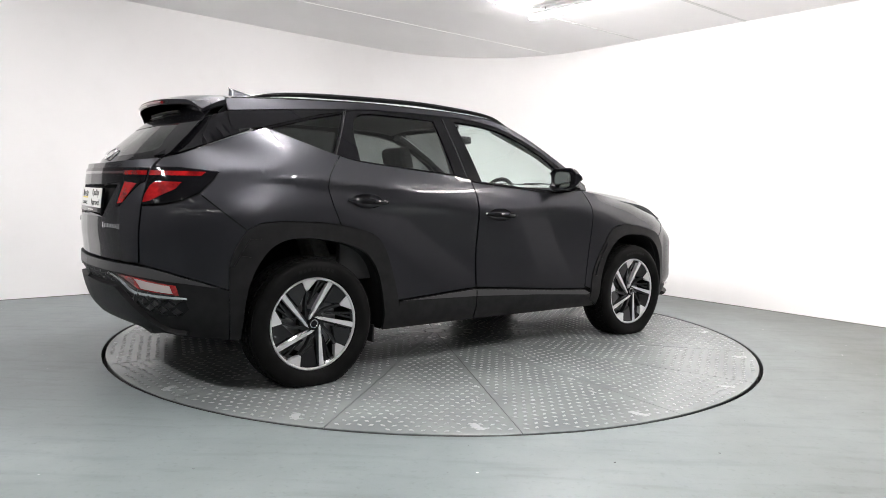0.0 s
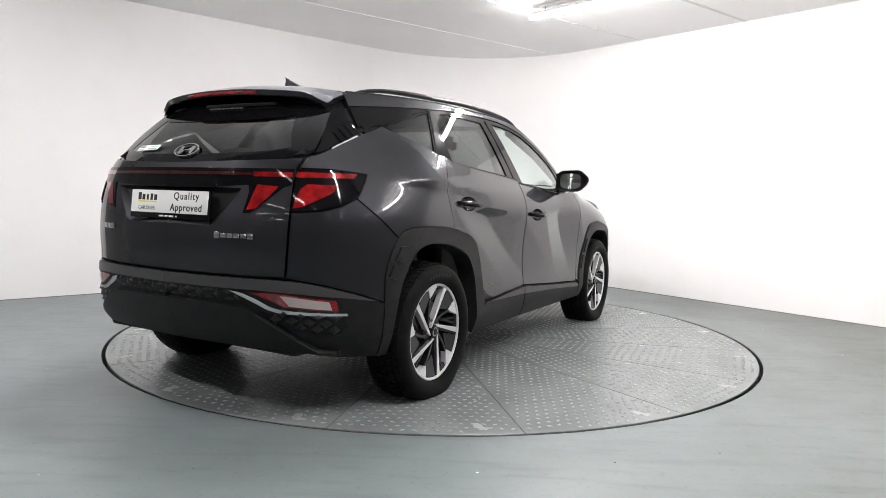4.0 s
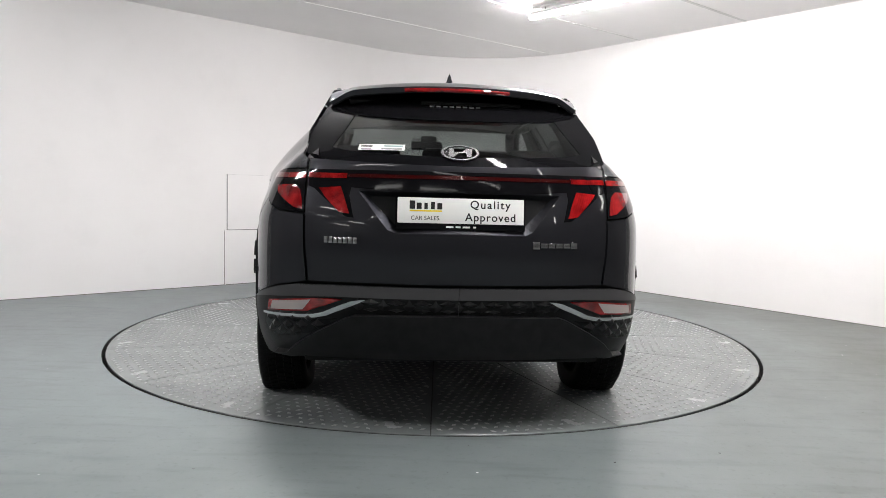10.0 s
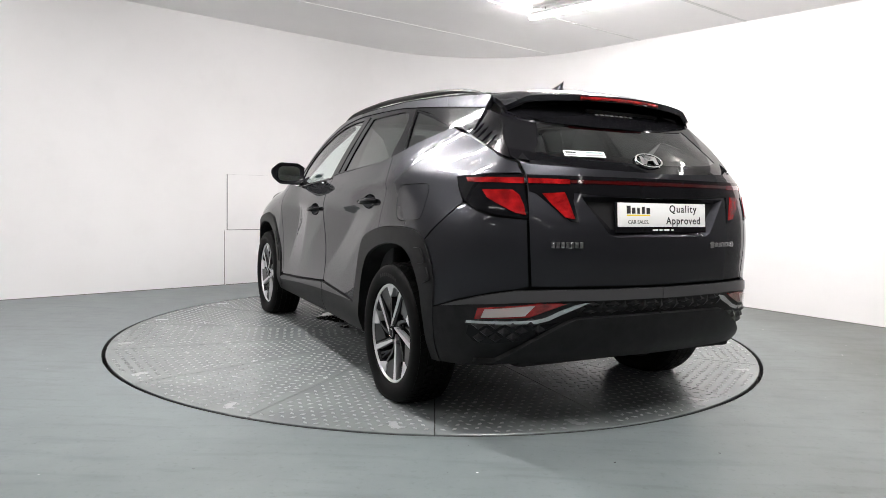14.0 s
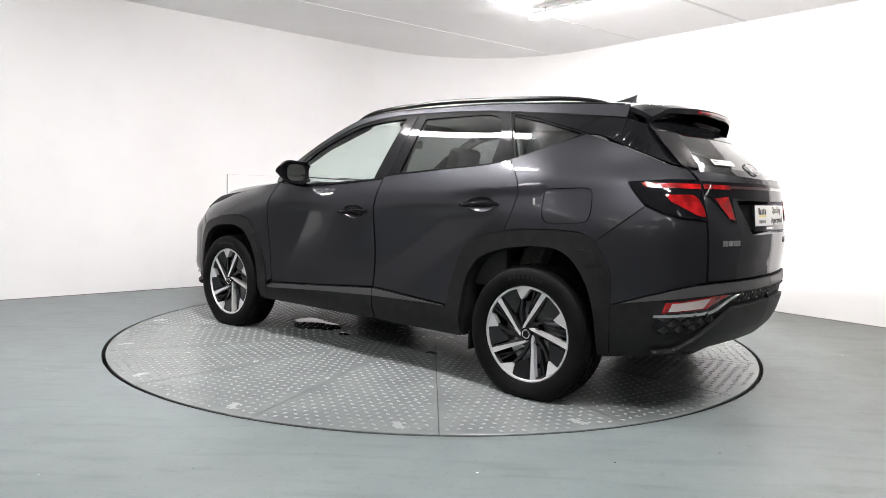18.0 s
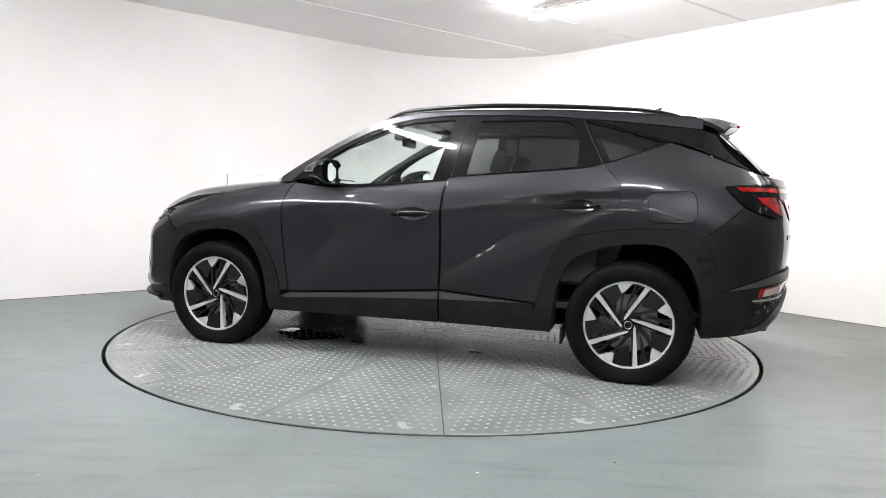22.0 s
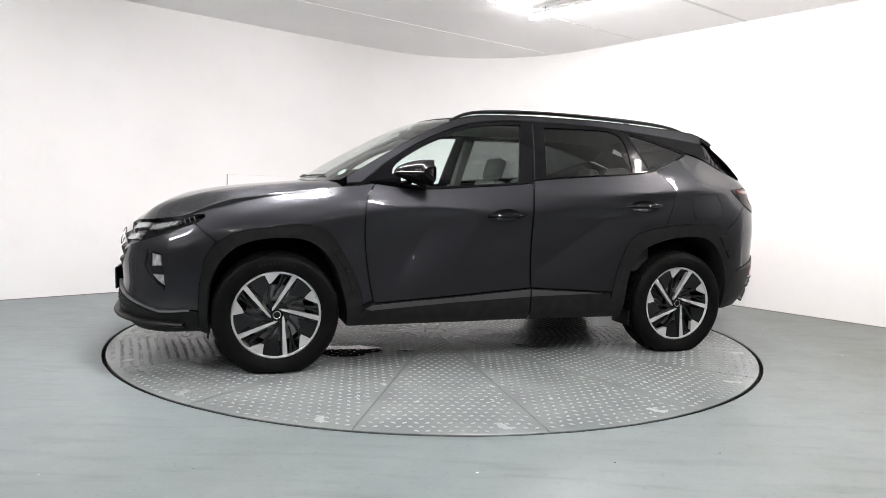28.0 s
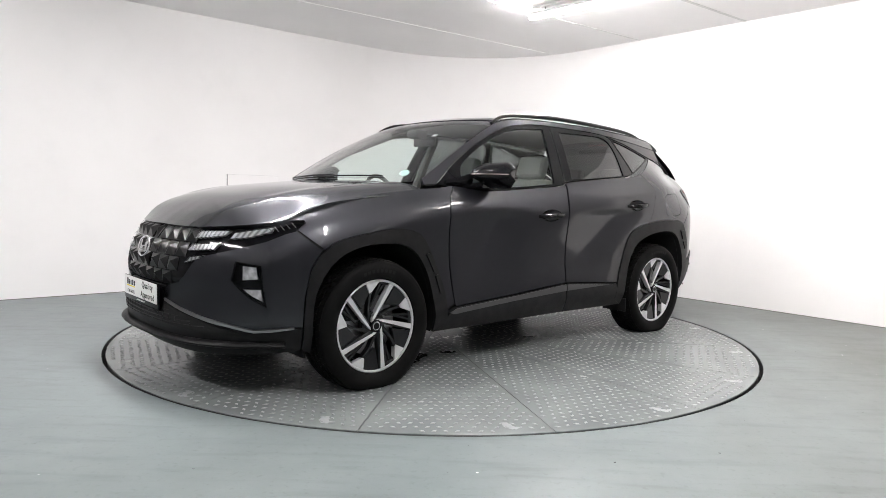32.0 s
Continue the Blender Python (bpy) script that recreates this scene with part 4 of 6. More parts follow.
    for q in ([(-1.64, .79), (-1.70, .79), (-1.742, .725), (-1.685, .715)], [(-1.695, .70), (-1.75, .71), (-1.782, .655), (-1.735, .635)]):
        add("vent_plate", q, tub, PLASTIC, parent=clad, out=.017, thick=.010, step=.015)
    for a, b in (([(.93, .25), (.86, .30), (.845, .345), (.79, .38), (.29, .412), (-.224, .452), (-.224, .255), (.3, .25)], [(.84, .352), (.79, .375), (.29, .408), (-.224, .448), (-.224, .40), (.29, .375), (.80, .34)]),
                 ([(-.23, .452), (-.80, .415), (-.81, .38), (-.9, .3), (-.9, .25), (-.23, .255)], [(-.23, .448), (-.795, .412), (-.23, .40)])):
        s = add("sill_cladding", a, tub, PLASTIC, "matt black plastic", out=.006, thick=.035)
        add("sill_strip", b, tub, SATIN, "satin dark grey strip", parent=s, out=.011, thick=.008)
    # greenhouse
    dlo = soft([(.845, 1.092), (.76, 1.163), (.69, 1.217), (.51, 1.330), (.34, 1.413), (.16, 1.480), (-.02, 1.513), (-.24, 1.528), (-.7, 1.524), (-.98, 1.507), (-1.2, 1.46), (-1.53, 1.367)]) + soft([(-1.53, 1.364), (-1.22, 1.246), (-1.155, 1.226), (-.99, 1.194), (-.34, 1.138), (-.14, 1.10), (.2, 1.074), (.5, 1.056), (.80, 1.083)])
    dlo_top = max(k for k, q in enumerate(dlo) if q[1] > 1.45)
    wf = soft([(.66, 1.118), (.64, 1.205), (.51, 1.300), (.34, 1.387), (.16, 1.457), (-.02, 1.490), (-.235, 1.503)]) + [(-.15, 1.122), (.2, 1.094), (.5, 1.078)]
    wr = [(-.352, 1.158), (-.40, 1.493)] + soft([(-.41, 1.494), (-.72, 1.498), (-.93, 1.486), (-1.005, 1.40), (-1.01, 1.208)]) + [(-.7, 1.182)]
    wq = [(-1.045, 1.484), (-1.25, 1.436), (-1.495, 1.364), (-1.35, 1.304), (-1.22, 1.256), (-1.165, 1.243), (-1.10, 1.37)]
    sur = add("window_surround", dlo, at_side, GLOSS, "gloss black window surround", holes=[wf, wr, wq], thick=.02, out=-.004)
    for nm, w, g in (("front_side_window", wf, GLASS), ("rear_side_window", wr, PRIVACY), ("quarter_window", wq, PRIVACY)):
        add(nm, w, at_side, g, "dark tinted glass" if g is PRIVACY else "clear greenish glass", out=-.010, thick=0.001, gap=-.004)
    # bright line below the windows, pillar joints
    for line in (BELT_F[2:], BELT_R[2:-1]):
        pts = [(x, side * (glass_y(x, z) + .004), z + .006) for x, z in line]
        part("belt_strip", sweep(pts, .005, 6), GLOSS, sur)
    part("pillar_joint", sweep([(x, side * (glass_y(x, z) - .003), z) for x, z in ((-.262, 1.13), (-.29, 1.3), (-.325, 1.51))], .004, 6), DARK, sur)
    part("pillar_joint", sweep([(x, side * (glass_y(x, z) - .003), z) for x, z in ((-1.155, 1.232), (-1.08, 1.38), (-1.02, 1.505))], .004, 6), DARK, sur)
    edge = [(x, edge_z(x)) for x in np.linspace(-1.70, .93, 50)]
    add("roof_side", [(-1.70, 1.442), (-1.6, 1.452), (-1.4, 1.472), (-1.2, 1.490), (-1.05, 1.503)] + [q for k, q in enumerate(dlo) if q[0] > -1.0 and k < dlo_top][::-1] + [(.93, 1.085)] + edge[::-1], at_side, PAINT, thick=.03, step=.022)
    add("pillar_top_trim", [(-.99, 1.503), (-1.2, 1.487), (-1.4, 1.469), (-1.6, 1.449), (-1.70, 1.439), (-1.70, 1.34), (-1.53, 1.366), (-1.2, 1.461)], at_side, GLOSS, "gloss black pillar trim", gap=0)
    add("rear_pillar_trim", [(-1.56, 1.368), (-1.62, 1.44), (-1.74, 1.442), (-1.95, 1.40), (-2.16, 1.29), (-2.26, 1.185), (-2.12, 1.203), (-1.95, 1.25), (-1.75, 1.305)], tub, GLOSS, "gloss black pillar trim", out=.002)
    # short ribs moulded into the rear pillar's trim
    for k in range(5):
        u = -1.69 - .055 * k
        q = [tub(u - .05 * t, 1.335 - .020 * k + .05 * t) for t in (0, .5, 1)]
        part("trim_rib", sweep([(x, side * (y + .003), z) for x, y, z in q], [.003, .006, .003], 6), GLOSS, car)
    # dark inner shell behind the panel gaps and below the windows
    arch_f = [(a, b) for a, b in F_ARCH_IN]
    arch_r = [(a, b) for a, b in R_ARCH_IN]
    shell = [(U_REAR, .34), (U_REAR, 1.12), (-2.2, 1.10), (-1.6, 1.20), (-1.2, 1.19), (-.3, 1.10), (.5, 1.03), (.85, 1.03), (1.2, .98), (1.7, .9), (2.0, .83), (U_FRONT, .78), (U_FRONT, .24), (1.72, .24)] + arch_f[::-1] + [(.9, .26), (-.88, .26)] + arch_r + [(-2.0, .32)]
    add("inner_shell", shell, tub, DARK, "dark inner body shell", out=-.028, thick=.002, gap=0, step=.06)
    # wheel wells
    for cx, arch in ((1.33, F_ARCH_IN), (-1.335, R_ARCH_IN)):
        v, f = [], []
        for u, z in arch:
            x, y, h = tub(u, z)
            v += [(x, side * (y - .01), z), (x, side * .55, z)]
        f = [(2 * i, 2 * i + 1, 2 * i + 3, 2 * i + 2) for i in range(len(arch) - 1)]
        k = len(v)
        f.append(tuple(range(1, k, 2)))
        part_mesh("wheel_well", mesh_of("wheel_well", v, f), DARK, car, "black wheel-arch liner")
    # black mud flap behind each wheel
    part("mud_flap", box_bm(-.965, side * .80, .235, .012, .20, .10, .004), PLASTIC, car)
    part("air_deflector", box_bm(1.71, side * .72, .215, .012, .16, .06, .004), PLASTIC, car)


for s in (1, -1):
    car_sides(s)

# ---- hood, roof, windscreen ----
lip = [(tip_x(y), y) for y in np.linspace(.735, -.735, 33)]
side_line = [(x, hood_edge(x) - .004) for x in (.93, 1.2, 1.4, 1.6, 1.7, 1.78, 1.83)]
sheet("hood", side_line + lip + [(x, -y) for x, y in side_line[::-1]] + [(1.02, -.6), (1.07, -.3), (1.085, 0), (1.07, .3), (1.02, .6)], at_hood, PAINT, car, thick=.03, step=.03)
sheet("cowl", [(.84, .80), (1.1, .80), (1.16, 0), (1.1, -.80), (.84, -.80), (.98, 0)], lambda x, y: (x, y, 1.035), PLASTIC, car, "black plastic cowl", step=.08)
ey = [(x, edge_y(x)) for x in np.linspace(-1.68, .16, 24)]
hdr = [(.16 + .13 * (1 - (y / .64) ** 2), y) for y in np.linspace(.62, -.62, 12)]
sheet("roof", ey + hdr + [(x, -y) for x, y in ey[::-1]], at_top, PAINT, car, thick=.03, step=.04)
ws = [(x, edge_y(min(x, .9)) - .012) for x in np.linspace(.165, .95, 12)]
screen_line = ws + [(.97, .74), (1.04, .6), (1.11, .35), (1.13, 0), (1.11, -.35), (1.04, -.6), (.97, -.74)] + [(x, -y) for x, y in ws[::-1]] + [(x + .008, -y) for x, y in hdr]
sheet("windscreen", screen_line, at_top, GLASS, car, "clear laminated windscreen", thick=.002, out=-.004)


def screen_base(y, back):
    """A point on the windscreen, a little above its lower edge."""
    x = .93 - back + .16 * (1 - (y / .76) ** 2)
    return (x, y, top_z(x, y) + .004)


for y0, y1 in ((-.60, .05), (-.10, .50)):
    part("wiper", sweep([screen_base(y, -.02 + .02 * k / 8) for k, y in enumerate(np.linspace(y0, y1, 9))], .005, 6), PLASTIC, car, "black wiper arm")

# ---- tailgate ----
gate = [(-2.268, .66), (-2.256, .80), (-2.25, .9), (-2.24, 1.06), (-2.232, 1.132), (-2.205, 1.178), (-2.3, 1.172), (-2.5, 1.162), (-2.7, 1.155), (U_REAR, 1.152)]
pocket = [(u_y(.425, False), 1.04), (u_y(.41, False), 1.02), (u_y(.30, False), .885), (u_y(.27, False), .872), (U_REAR, .872)]
pocket_all = both([(a, b) for a, b in pocket], R2)
gate_all = gate + [(R2 - a, b) for a, b in gate[::-1]][1:]
tailgate = sheet("tailgate", gate_all, tub_wide, PAINT, car, step=.03, holes=[pocket_all], thick=.03)


def recess():
    """The plate's hollow: sloped flanks down to a flat floor."""
    ring = dense(pocket_all, .03)
    cx, cz = U_REAR, .965
    v = [tub_wide(a, b) for a, b in ring]
    for a, b in ring:
        x, y, z = tub_wide(cx + (a - cx) * .90, cz + (b - cz) * .72)
        v.append((x + .030, y, z))
    n = len(ring)
    return v, [(k, (k + 1) % n, n + (k + 1) % n, n + k) for k in range(n)] + [tuple(range(n, 2 * n))]


part_mesh("plate_recess", mesh_of("plate_recess", *recess(), False), PAINT, tailgate, "sloped hollow for the plate")
# black light band with the red light bar
band = [(-2.236, 1.128), (-2.28, 1.128), (U_REAR, 1.13)]
band_low = [(U_REAR, 1.038), (-2.62, 1.04), (-2.45, 1.052), (-2.445, 1.02), (-2.468, .928), (-2.43, .932), (-2.345, .995), (-2.28, 1.045), (-2.246, 1.055)]
band_all = band[:-1] + [(R2 - a, b) for a, b in band[:-1][::-1]] + [(R2 - a, b) for a, b in band_low[::-1][:-1]] + band_low
band_ob = sheet("light_band", band_all, tub_wide, GLOSS, tailgate, "gloss black light band", out=.004, thick=.006)
sheet("light_bar", [(-2.43, 1.108), (U_REAR, 1.110), (R2 + 2.43, 1.108), (R2 + 2.43, 1.095), (U_REAR, 1.095), (-2.43, 1.095)], tub_wide, RED_BAR, band_ob, "unlit dark red light bar", out=.006, thick=.004, gap=0)
for side in (1, -1):
    cover = [(-1.845, 1.112), (-1.95, 1.122), (-2.05, 1.127), (-2.225, 1.128), (-2.232, 1.06), (-2.246, .943), (-2.2, .945), (-2.11, .952), (-2.02, .972), (-1.94, 1.008), (-1.87, 1.08)]
    lamp = sheet("tail_lamp", cover, tub, GLOSS, car, "smoked black tail lamp cover", side=side, out=.004, thick=.008)
    sheet("lamp_strip", [(-1.91, 1.110), (-2.226, 1.112), (-2.227, 1.088), (-1.935, 1.09)], tub, RED_LENS, lamp, "bright red strip", side=side, out=.0065, thick=.004, gap=0)
    sheet("lamp_strip", [(-2.244, 1.111), (-2.43, 1.110), (-2.43, 1.09), (-2.245, 1.09)], tub, RED_LENS, band_ob, "bright red strip", side=side, out=.0065, thick=.004, gap=0)
    sheet("brake_lens", [(-2.03, 1.058), (-2.175, 1.06), (-2.205, 1.04), (-2.225, 1.0), (-2.234, .958), (-2.19, .965), (-2.06, 1.025)], tub, RED_LENS, lamp, "bright red lens", side=side, out=.0065, thick=.004, gap=0)
    sheet("brake_lens", [(-2.305, 1.048), (-2.405, 1.056), (-2.42, 1.02), (-2.448, .945), (-2.405, .95), (-2.345, 1.005)], tub, RED_LENS, band_ob, "bright red lens", side=side, out=.0065, thick=.004, gap=0)

# rear window, its black border and the wing over it
glass_top = soft([(-.46, 1.40), (-.3, 1.425), (0, 1.435), (.3, 1.425), (.46, 1.40)])
glass_low = soft([(.60, 1.205), (.4, 1.183), (0, 1.168), (-.4, 1.183), (-.60, 1.205)])
rw = sheet("rear_window", glass_low + [(-.575, 1.25), (-.50, 1.36)] + glass_top + [(.50, 1.36), (.575, 1.25)], at_back, PRIVACY, car, "dark tinted rear window", thick=.003)
sheet("window_border", [(a, b - .045) for a, b in glass_low] + [(-.655, 1.205), (-.64, 1.30), (-.60, 1.39), (-.56, 1.46)] + [(-.3, 1.47), (0, 1.475), (.3, 1.47)] + [(.56, 1.46), (.60, 1.39), (.64, 1.30), (.655, 1.205)], at_back, GLOSS, rw, "black ceramic border", holes=[soft([(.545, 1.225), (.4, 1.202), (0, 1.19), (-.4, 1.202), (-.545, 1.225)]) + [(-.49, 1.31)] + soft([(-.45, 1.385), (-.40, 1.372), (-.2, 1.362), (0, 1.36), (.2, 1.362), (.40, 1.372), (.45, 1.385)]) + [(.49, 1.31)]], out=.002, thick=.004, gap=0)


def wing_tip(y):
    return -1.945 + .125 * (abs(y) / .575) ** 2.4


def wing_top(x, y):
    """The wing carries the roof on to a thin rear edge and rolls down at both ends."""
    a = abs(y)
    drop = .045 * ramp(.46, .60, a)
    t = min(1, max(0, (x + 1.675) / (wing_tip(y) + 1.675)))
    z0, z1 = top_z(-1.675, min(a, .57)), 1.513 - .022 * (a / .5) ** 2
    return (x, y, z0 * (1 - t) + z1 * t + .010 * math.sin(math.pi * t) - drop * t ** .7)


def wing_line(inset):
    ys = np.linspace(.578 - inset, -.578 + inset, 26)
    rear = [(wing_tip(y) + inset, y) for y in ys]
    front = -1.682 - inset * .2
    return [(front, .578 - inset)] + rear + [(front, -.578 + inset)]


def wing_belly(x, y):
    q = wing_top(x, y)
    return (x, y, q[2] - .026 - .055 * ramp(wing_tip(y) + .05, -1.70, x) * ramp(.575, .40, abs(y)))


spoiler = sheet("spoiler", wing_line(0), wing_top, PAINT, car, "body-coloured tailgate wing", thick=.026, step=.03)
sheet("spoiler_belly", wing_line(.006), wing_belly, GLOSS, spoiler, "gloss black underside", thick=.004, step=.03, gap=0)
part("spoiler_foot", box_bm(-1.76, 0, 1.455, .12, .98, .05, .02), GLOSS, spoiler, "gloss black wing foot")
part("high_brake_lamp", sweep([(wing_tip(y) + .002, y, 1.498 - .022 * (y / .5) ** 2) for y in np.linspace(-.235, .235, 12)], .009, 8), RED_LENS, spoiler, "red high-level brake lamp")
part("rear_wiper", sweep([(back_x(y, 1.447) - .016, y, 1.447) for y in np.linspace(-.30, .16, 8)], .008, 6), DARK, spoiler, "black wiper parked under the wing")

# ---- rear bumper ----
low_r = [(-1.795, .535), (-1.95, .588), (-2.1, .628), (-2.2, .645), (-2.335, .65), (-2.5, .652), (U_REAR, .652)]
bot_r = [(-1.79, .28), (-2.1, .3), (-2.3, .34), (U_REAR, .345)]
bumper_r = sheet("rear_bumper", low_r + [(R2 - a, b) for a, b in low_r[::-1]] + [(R2 - a, b) for a, b in bot_r] + bot_r[::-1], tub_wide, PLASTIC, car, "matt black plastic bumper", step=.03, out=.004, thick=.03)
half = [(-2.0, .335), (-2.11, .345), (-2.28, .44), (-2.43, .515), (-2.475, .53), (U_REAR, .538)]
low = [(-2.0, .325), (-2.3, .345), (U_REAR, .35)]
sheet("skid_panel", half + [(R2 - a, b) for a, b in half[::-1]] + [(R2 - a, b) for a, b in low] + low[::-1], tub_wide, PLASTIC, bumper_r, "dark skid panel", out=.030, thick=.028)


def facets(name, cells, lift, mat, parent, high, side=1, label=""):
    """Faceted studs: each cell (centre, half sizes, skew of the peak) a low pyramid with its own slopes."""
    for cu, cz, a, b, ku, kz in cells:
        base_pts = [(cu - a, cz), (cu, cz - b), (cu + a, cz), (cu, cz + b)]
        v = [Vector(lift(*q)) for q in base_pts]
        n = (v[1] - v[0]).cross(v[2] - v[0]).normalized()
        mid = Vector(lift(cu, cz))
        if n.dot(mid - Vector((0, 0, .6))) < 0:
            n = -n
        peak = Vector(lift(cu + ku * a, cz + kz * b)) + n * high
        v = [q + n * .001 for q in v] + [peak]
        v = [(q.x, side * q.y, q.z) for q in v]
        f = [(0, 1, 4), (1, 2, 4), (2, 3, 4), (3, 0, 4)]
        if side < 0:
            f = [q[::-1] for q in f]
        part_mesh(name, mesh_of(name, v, f, False), mat, parent, label)


for side in (1, -1):
    sheet("lower_insert", [(-1.985, .445), (-2.0, .485), (-2.31, .50), (-2.40, .51), (-2.27, .435), (-2.1, .408), (-2.02, .412)], tub, GLOSS, bumper_r, "faceted gloss black insert", side=side, out=.006, thick=.006)
    facets("facet", [(-2.05 - .075 * k - .0375 * (j % 2), .435 + .028 * j + .006 * k, .045, .03, .2, -.3) for k in range(4) for j in range(3) if not (k == 3 and j == 0)], tub, FACET, bumper_r, .018, side)
    facets("facet", [(-2.49 - .108 * k, .569, .054, .030, .0, .1) for k in range(5)] + [(-2.544 - .108 * k, .583, .05, .016, .0, .3) for k in range(4)] + [(-2.544 - .108 * k, .553, .05, .014, .0, -.3) for k in range(4)], tub, FACET, bumper_r, .012, side)
    # lighter grey band painted where the bumper's black top catches light
    sheet("bumper_lit_top", [(-1.84, .548), (-1.95, .583), (-2.1, .623), (-2.2, .641), (-2.335, .647), (-2.5, .648), (U_REAR + .001, .648), (U_REAR + .001, .602), (-2.4, .602), (-2.2, .592), (-2.0, .572)], tub, SATIN, bumper_r, "top band in satin grey for the light it catches", side=side, out=.008, thick=.005, gap=0)
    fog = sheet("rear_fog_lamp", [(-2.045, .562), (-2.30, .593), (-2.425, .593), (-2.265, .532), (-2.03, .514)], tub, RED_LENS, bumper_r, "red and clear reflector lamp", side=side, out=.007, thick=.006, gap=0)
    sheet("clear_lens", [(-2.075, .559), (-2.285, .584), (-2.245, .538), (-2.06, .522)], tub, CLEAR_LENS, fog, "clear lens", side=side, out=.0095, thick=.004, gap=0)
    sheet("chrome_strip", [(-1.995, .506), (-2.28, .52), (-2.335, .532), (-2.46, .59), (-2.50, .597), (-2.525, .597), (-2.35, .518), (-2.30, .507), (-1.99, .494)], tub, CHROME, bumper_r, "satin chrome strip", side=side, out=.011, thick=.01, gap=0)

# ---- front ----
low_f = [(1.765, .36), (1.80, .362), (2.0, .348), (2.3, .40), (2.56, .455), (2.61, .52), (2.52, .545), (2.45, .56), (2.40, .60), (2.335, .68), (2.26, .708), (2.1, .745), (1.95, .783), (1.85, .822), (1.795, .836), (1.668, .742), (1.728, .65), (1.758, .5)]
lamp_unit = [(2.095, .685), (1.965, .668), (1.938, .465), (2.03, .515), (2.118, .592)]
for side in (1, -1):
    fb = sheet("front_bumper", low_f, tub, PAINT, car, "painted bumper side", side=side, step=.024, holes=[lamp_unit], creases=[[(1.925, .45), (1.925, .40), (1.925, .36)], [(1.925, .68), (1.925, .74)]])
    hl = sheet("headlamp", lamp_unit, tub, GLOSS, car, "main headlamp in a black housing", side=side, out=-.025, gap=-.004, thick=.002)
    for q in ([(2.065, .665), (1.995, .66), (1.985, .60), (2.065, .592)], [(2.06, .55), (1.97, .552), (1.955, .49), (2.02, .52)]):
        sheet("reflector", q, tub, REFLECTOR, hl, "bright lamp reflector", side=side, out=-.016, thick=.008, step=.012)
    sheet("lamp_cover", lamp_unit, tub, LENS, hl, "clear lamp cover", side=side, out=-.003, gap=.001, thick=.002)
    sheet("bumper_strip", [(2.57, .468), (2.3, .412), (2.0, .355), (1.81, .367), (1.81, .357), (2.0, .342), (2.3, .398), (2.56, .454)], tub, SILVER, car, "satin chrome strip", side=side, out=.012, thick=.012, gap=0)
grille_top = [(1.745, .886), (1.91, .866), (2.12, .846), (2.41, .848), (2.65, .842), (U_FRONT, .838)]
grille_low = [(U_FRONT, .535), (2.61, .535), (2.52, .548), (2.452, .563), (2.403, .604), (2.338, .686), (2.262, .712), (2.1, .75), (1.95, .788), (1.80, .845)]
grille = sheet("grille", grille_top + [(W2 - a, b) for a, b in grille_top[::-1][1:]] + [(W2 - a, b) for a, b in grille_low[::-1]] + grille_low[1:], tub_wide, GLOSS, car, "gloss black faceted grille", out=-.02, thick=.02)


def scale_stud(u, z, a, b, side, ridge):
    """One scale of the grille: a raised four-sided stud with its ridge above the middle, so that its upper faces catch the light."""
    v = [Vector(tub(u + p * a, z + q * b)) for p, q in ((-1, -1), (1, -1), (1, 1), (-1, 1), (-1, 0), (1, 0))]
    peak = Vector(tub(u + ridge * a, z + .42 * b)) + Vector((.006, 0, 0))
    v = [q + Vector((-.018, 0, 0)) for q in v] + [peak]
    v = [(q.x, side * q.y, q.z) for q in v]
    f = [(0, 1, 6), (1, 5, 6), (5, 2, 6), (2, 3, 6), (3, 4, 6), (4, 0, 6)]
    return mesh_of("grille_stud", v, f if side > 0 else [q[::-1] for q in f], False)


for side in (1, -1):
    for j, (z, lim) in enumerate(((.574, 2.47), (.648, 2.42), (.723, 2.42), (.797, 2.39))):
        for k in range(8):
            u = U_FRONT - .052 - .104 * k + (.052 if j % 2 else 0)
            if u > U_FRONT - .001 and side < 0:
                continue
            if u - .05 > lim - .02 and u <= U_FRONT + .001:
                part_mesh("grille_stud", scale_stud(min(u, U_FRONT - .001), z, .050 if u < U_FRONT - .01 else .02, .035, side, -.25), GRILLE_FACET, grille)
    drls = ([(2.385, .782), (2.365, .822), (2.15, .832), (2.19, .803)], [(2.15, .79), (2.13, .822), (1.905, .855), (1.92, .83), (2.04, .80)],
            [(2.415, .722), (2.385, .755), (2.19, .772), (2.23, .735)], [(2.415, .66), (2.375, .694), (2.28, .708), (2.33, .68)])
    for q in drls:
        d = sheet("running_lamp", q, tub, LAMP_INNER, grille, "unlit silvery daytime running lamp", side=side, out=-.004, thick=.014, gap=.003, step=.02)
        sheet("lamp_cover", q, tub, LENS, d, "clear lens", side=side, out=.002, thick=.004, gap=0, step=.03)
    for k in range(5):
        a = (1.915 - .03 * k, .836 + .007 * k)
        q = [tub(a[0] + .02 * t, a[1] - .012 + .022 * t) for t in (0, .5, 1)]
        part("lamp_mesh", sweep([(x, side * (y - .004), z) for x, y, z in q], .003, 5), SATIN, grille, "small dark lamp rib")
# lower intake and lip
mid_f = [(2.605, .53), (2.565, .46), (2.3, .405), (2.0, .345), (1.80, .358), (1.768, .355), (1.768, .235), (2.0, .215), (2.4, .20), (U_FRONT, .195)]
lip_ob = sheet("lower_bumper", mid_f + [(W2 - a, b) for a, b in mid_f[::-1][1:]], tub_wide, PLASTIC, car, "matt black lower bumper", out=-.002, thick=.02)
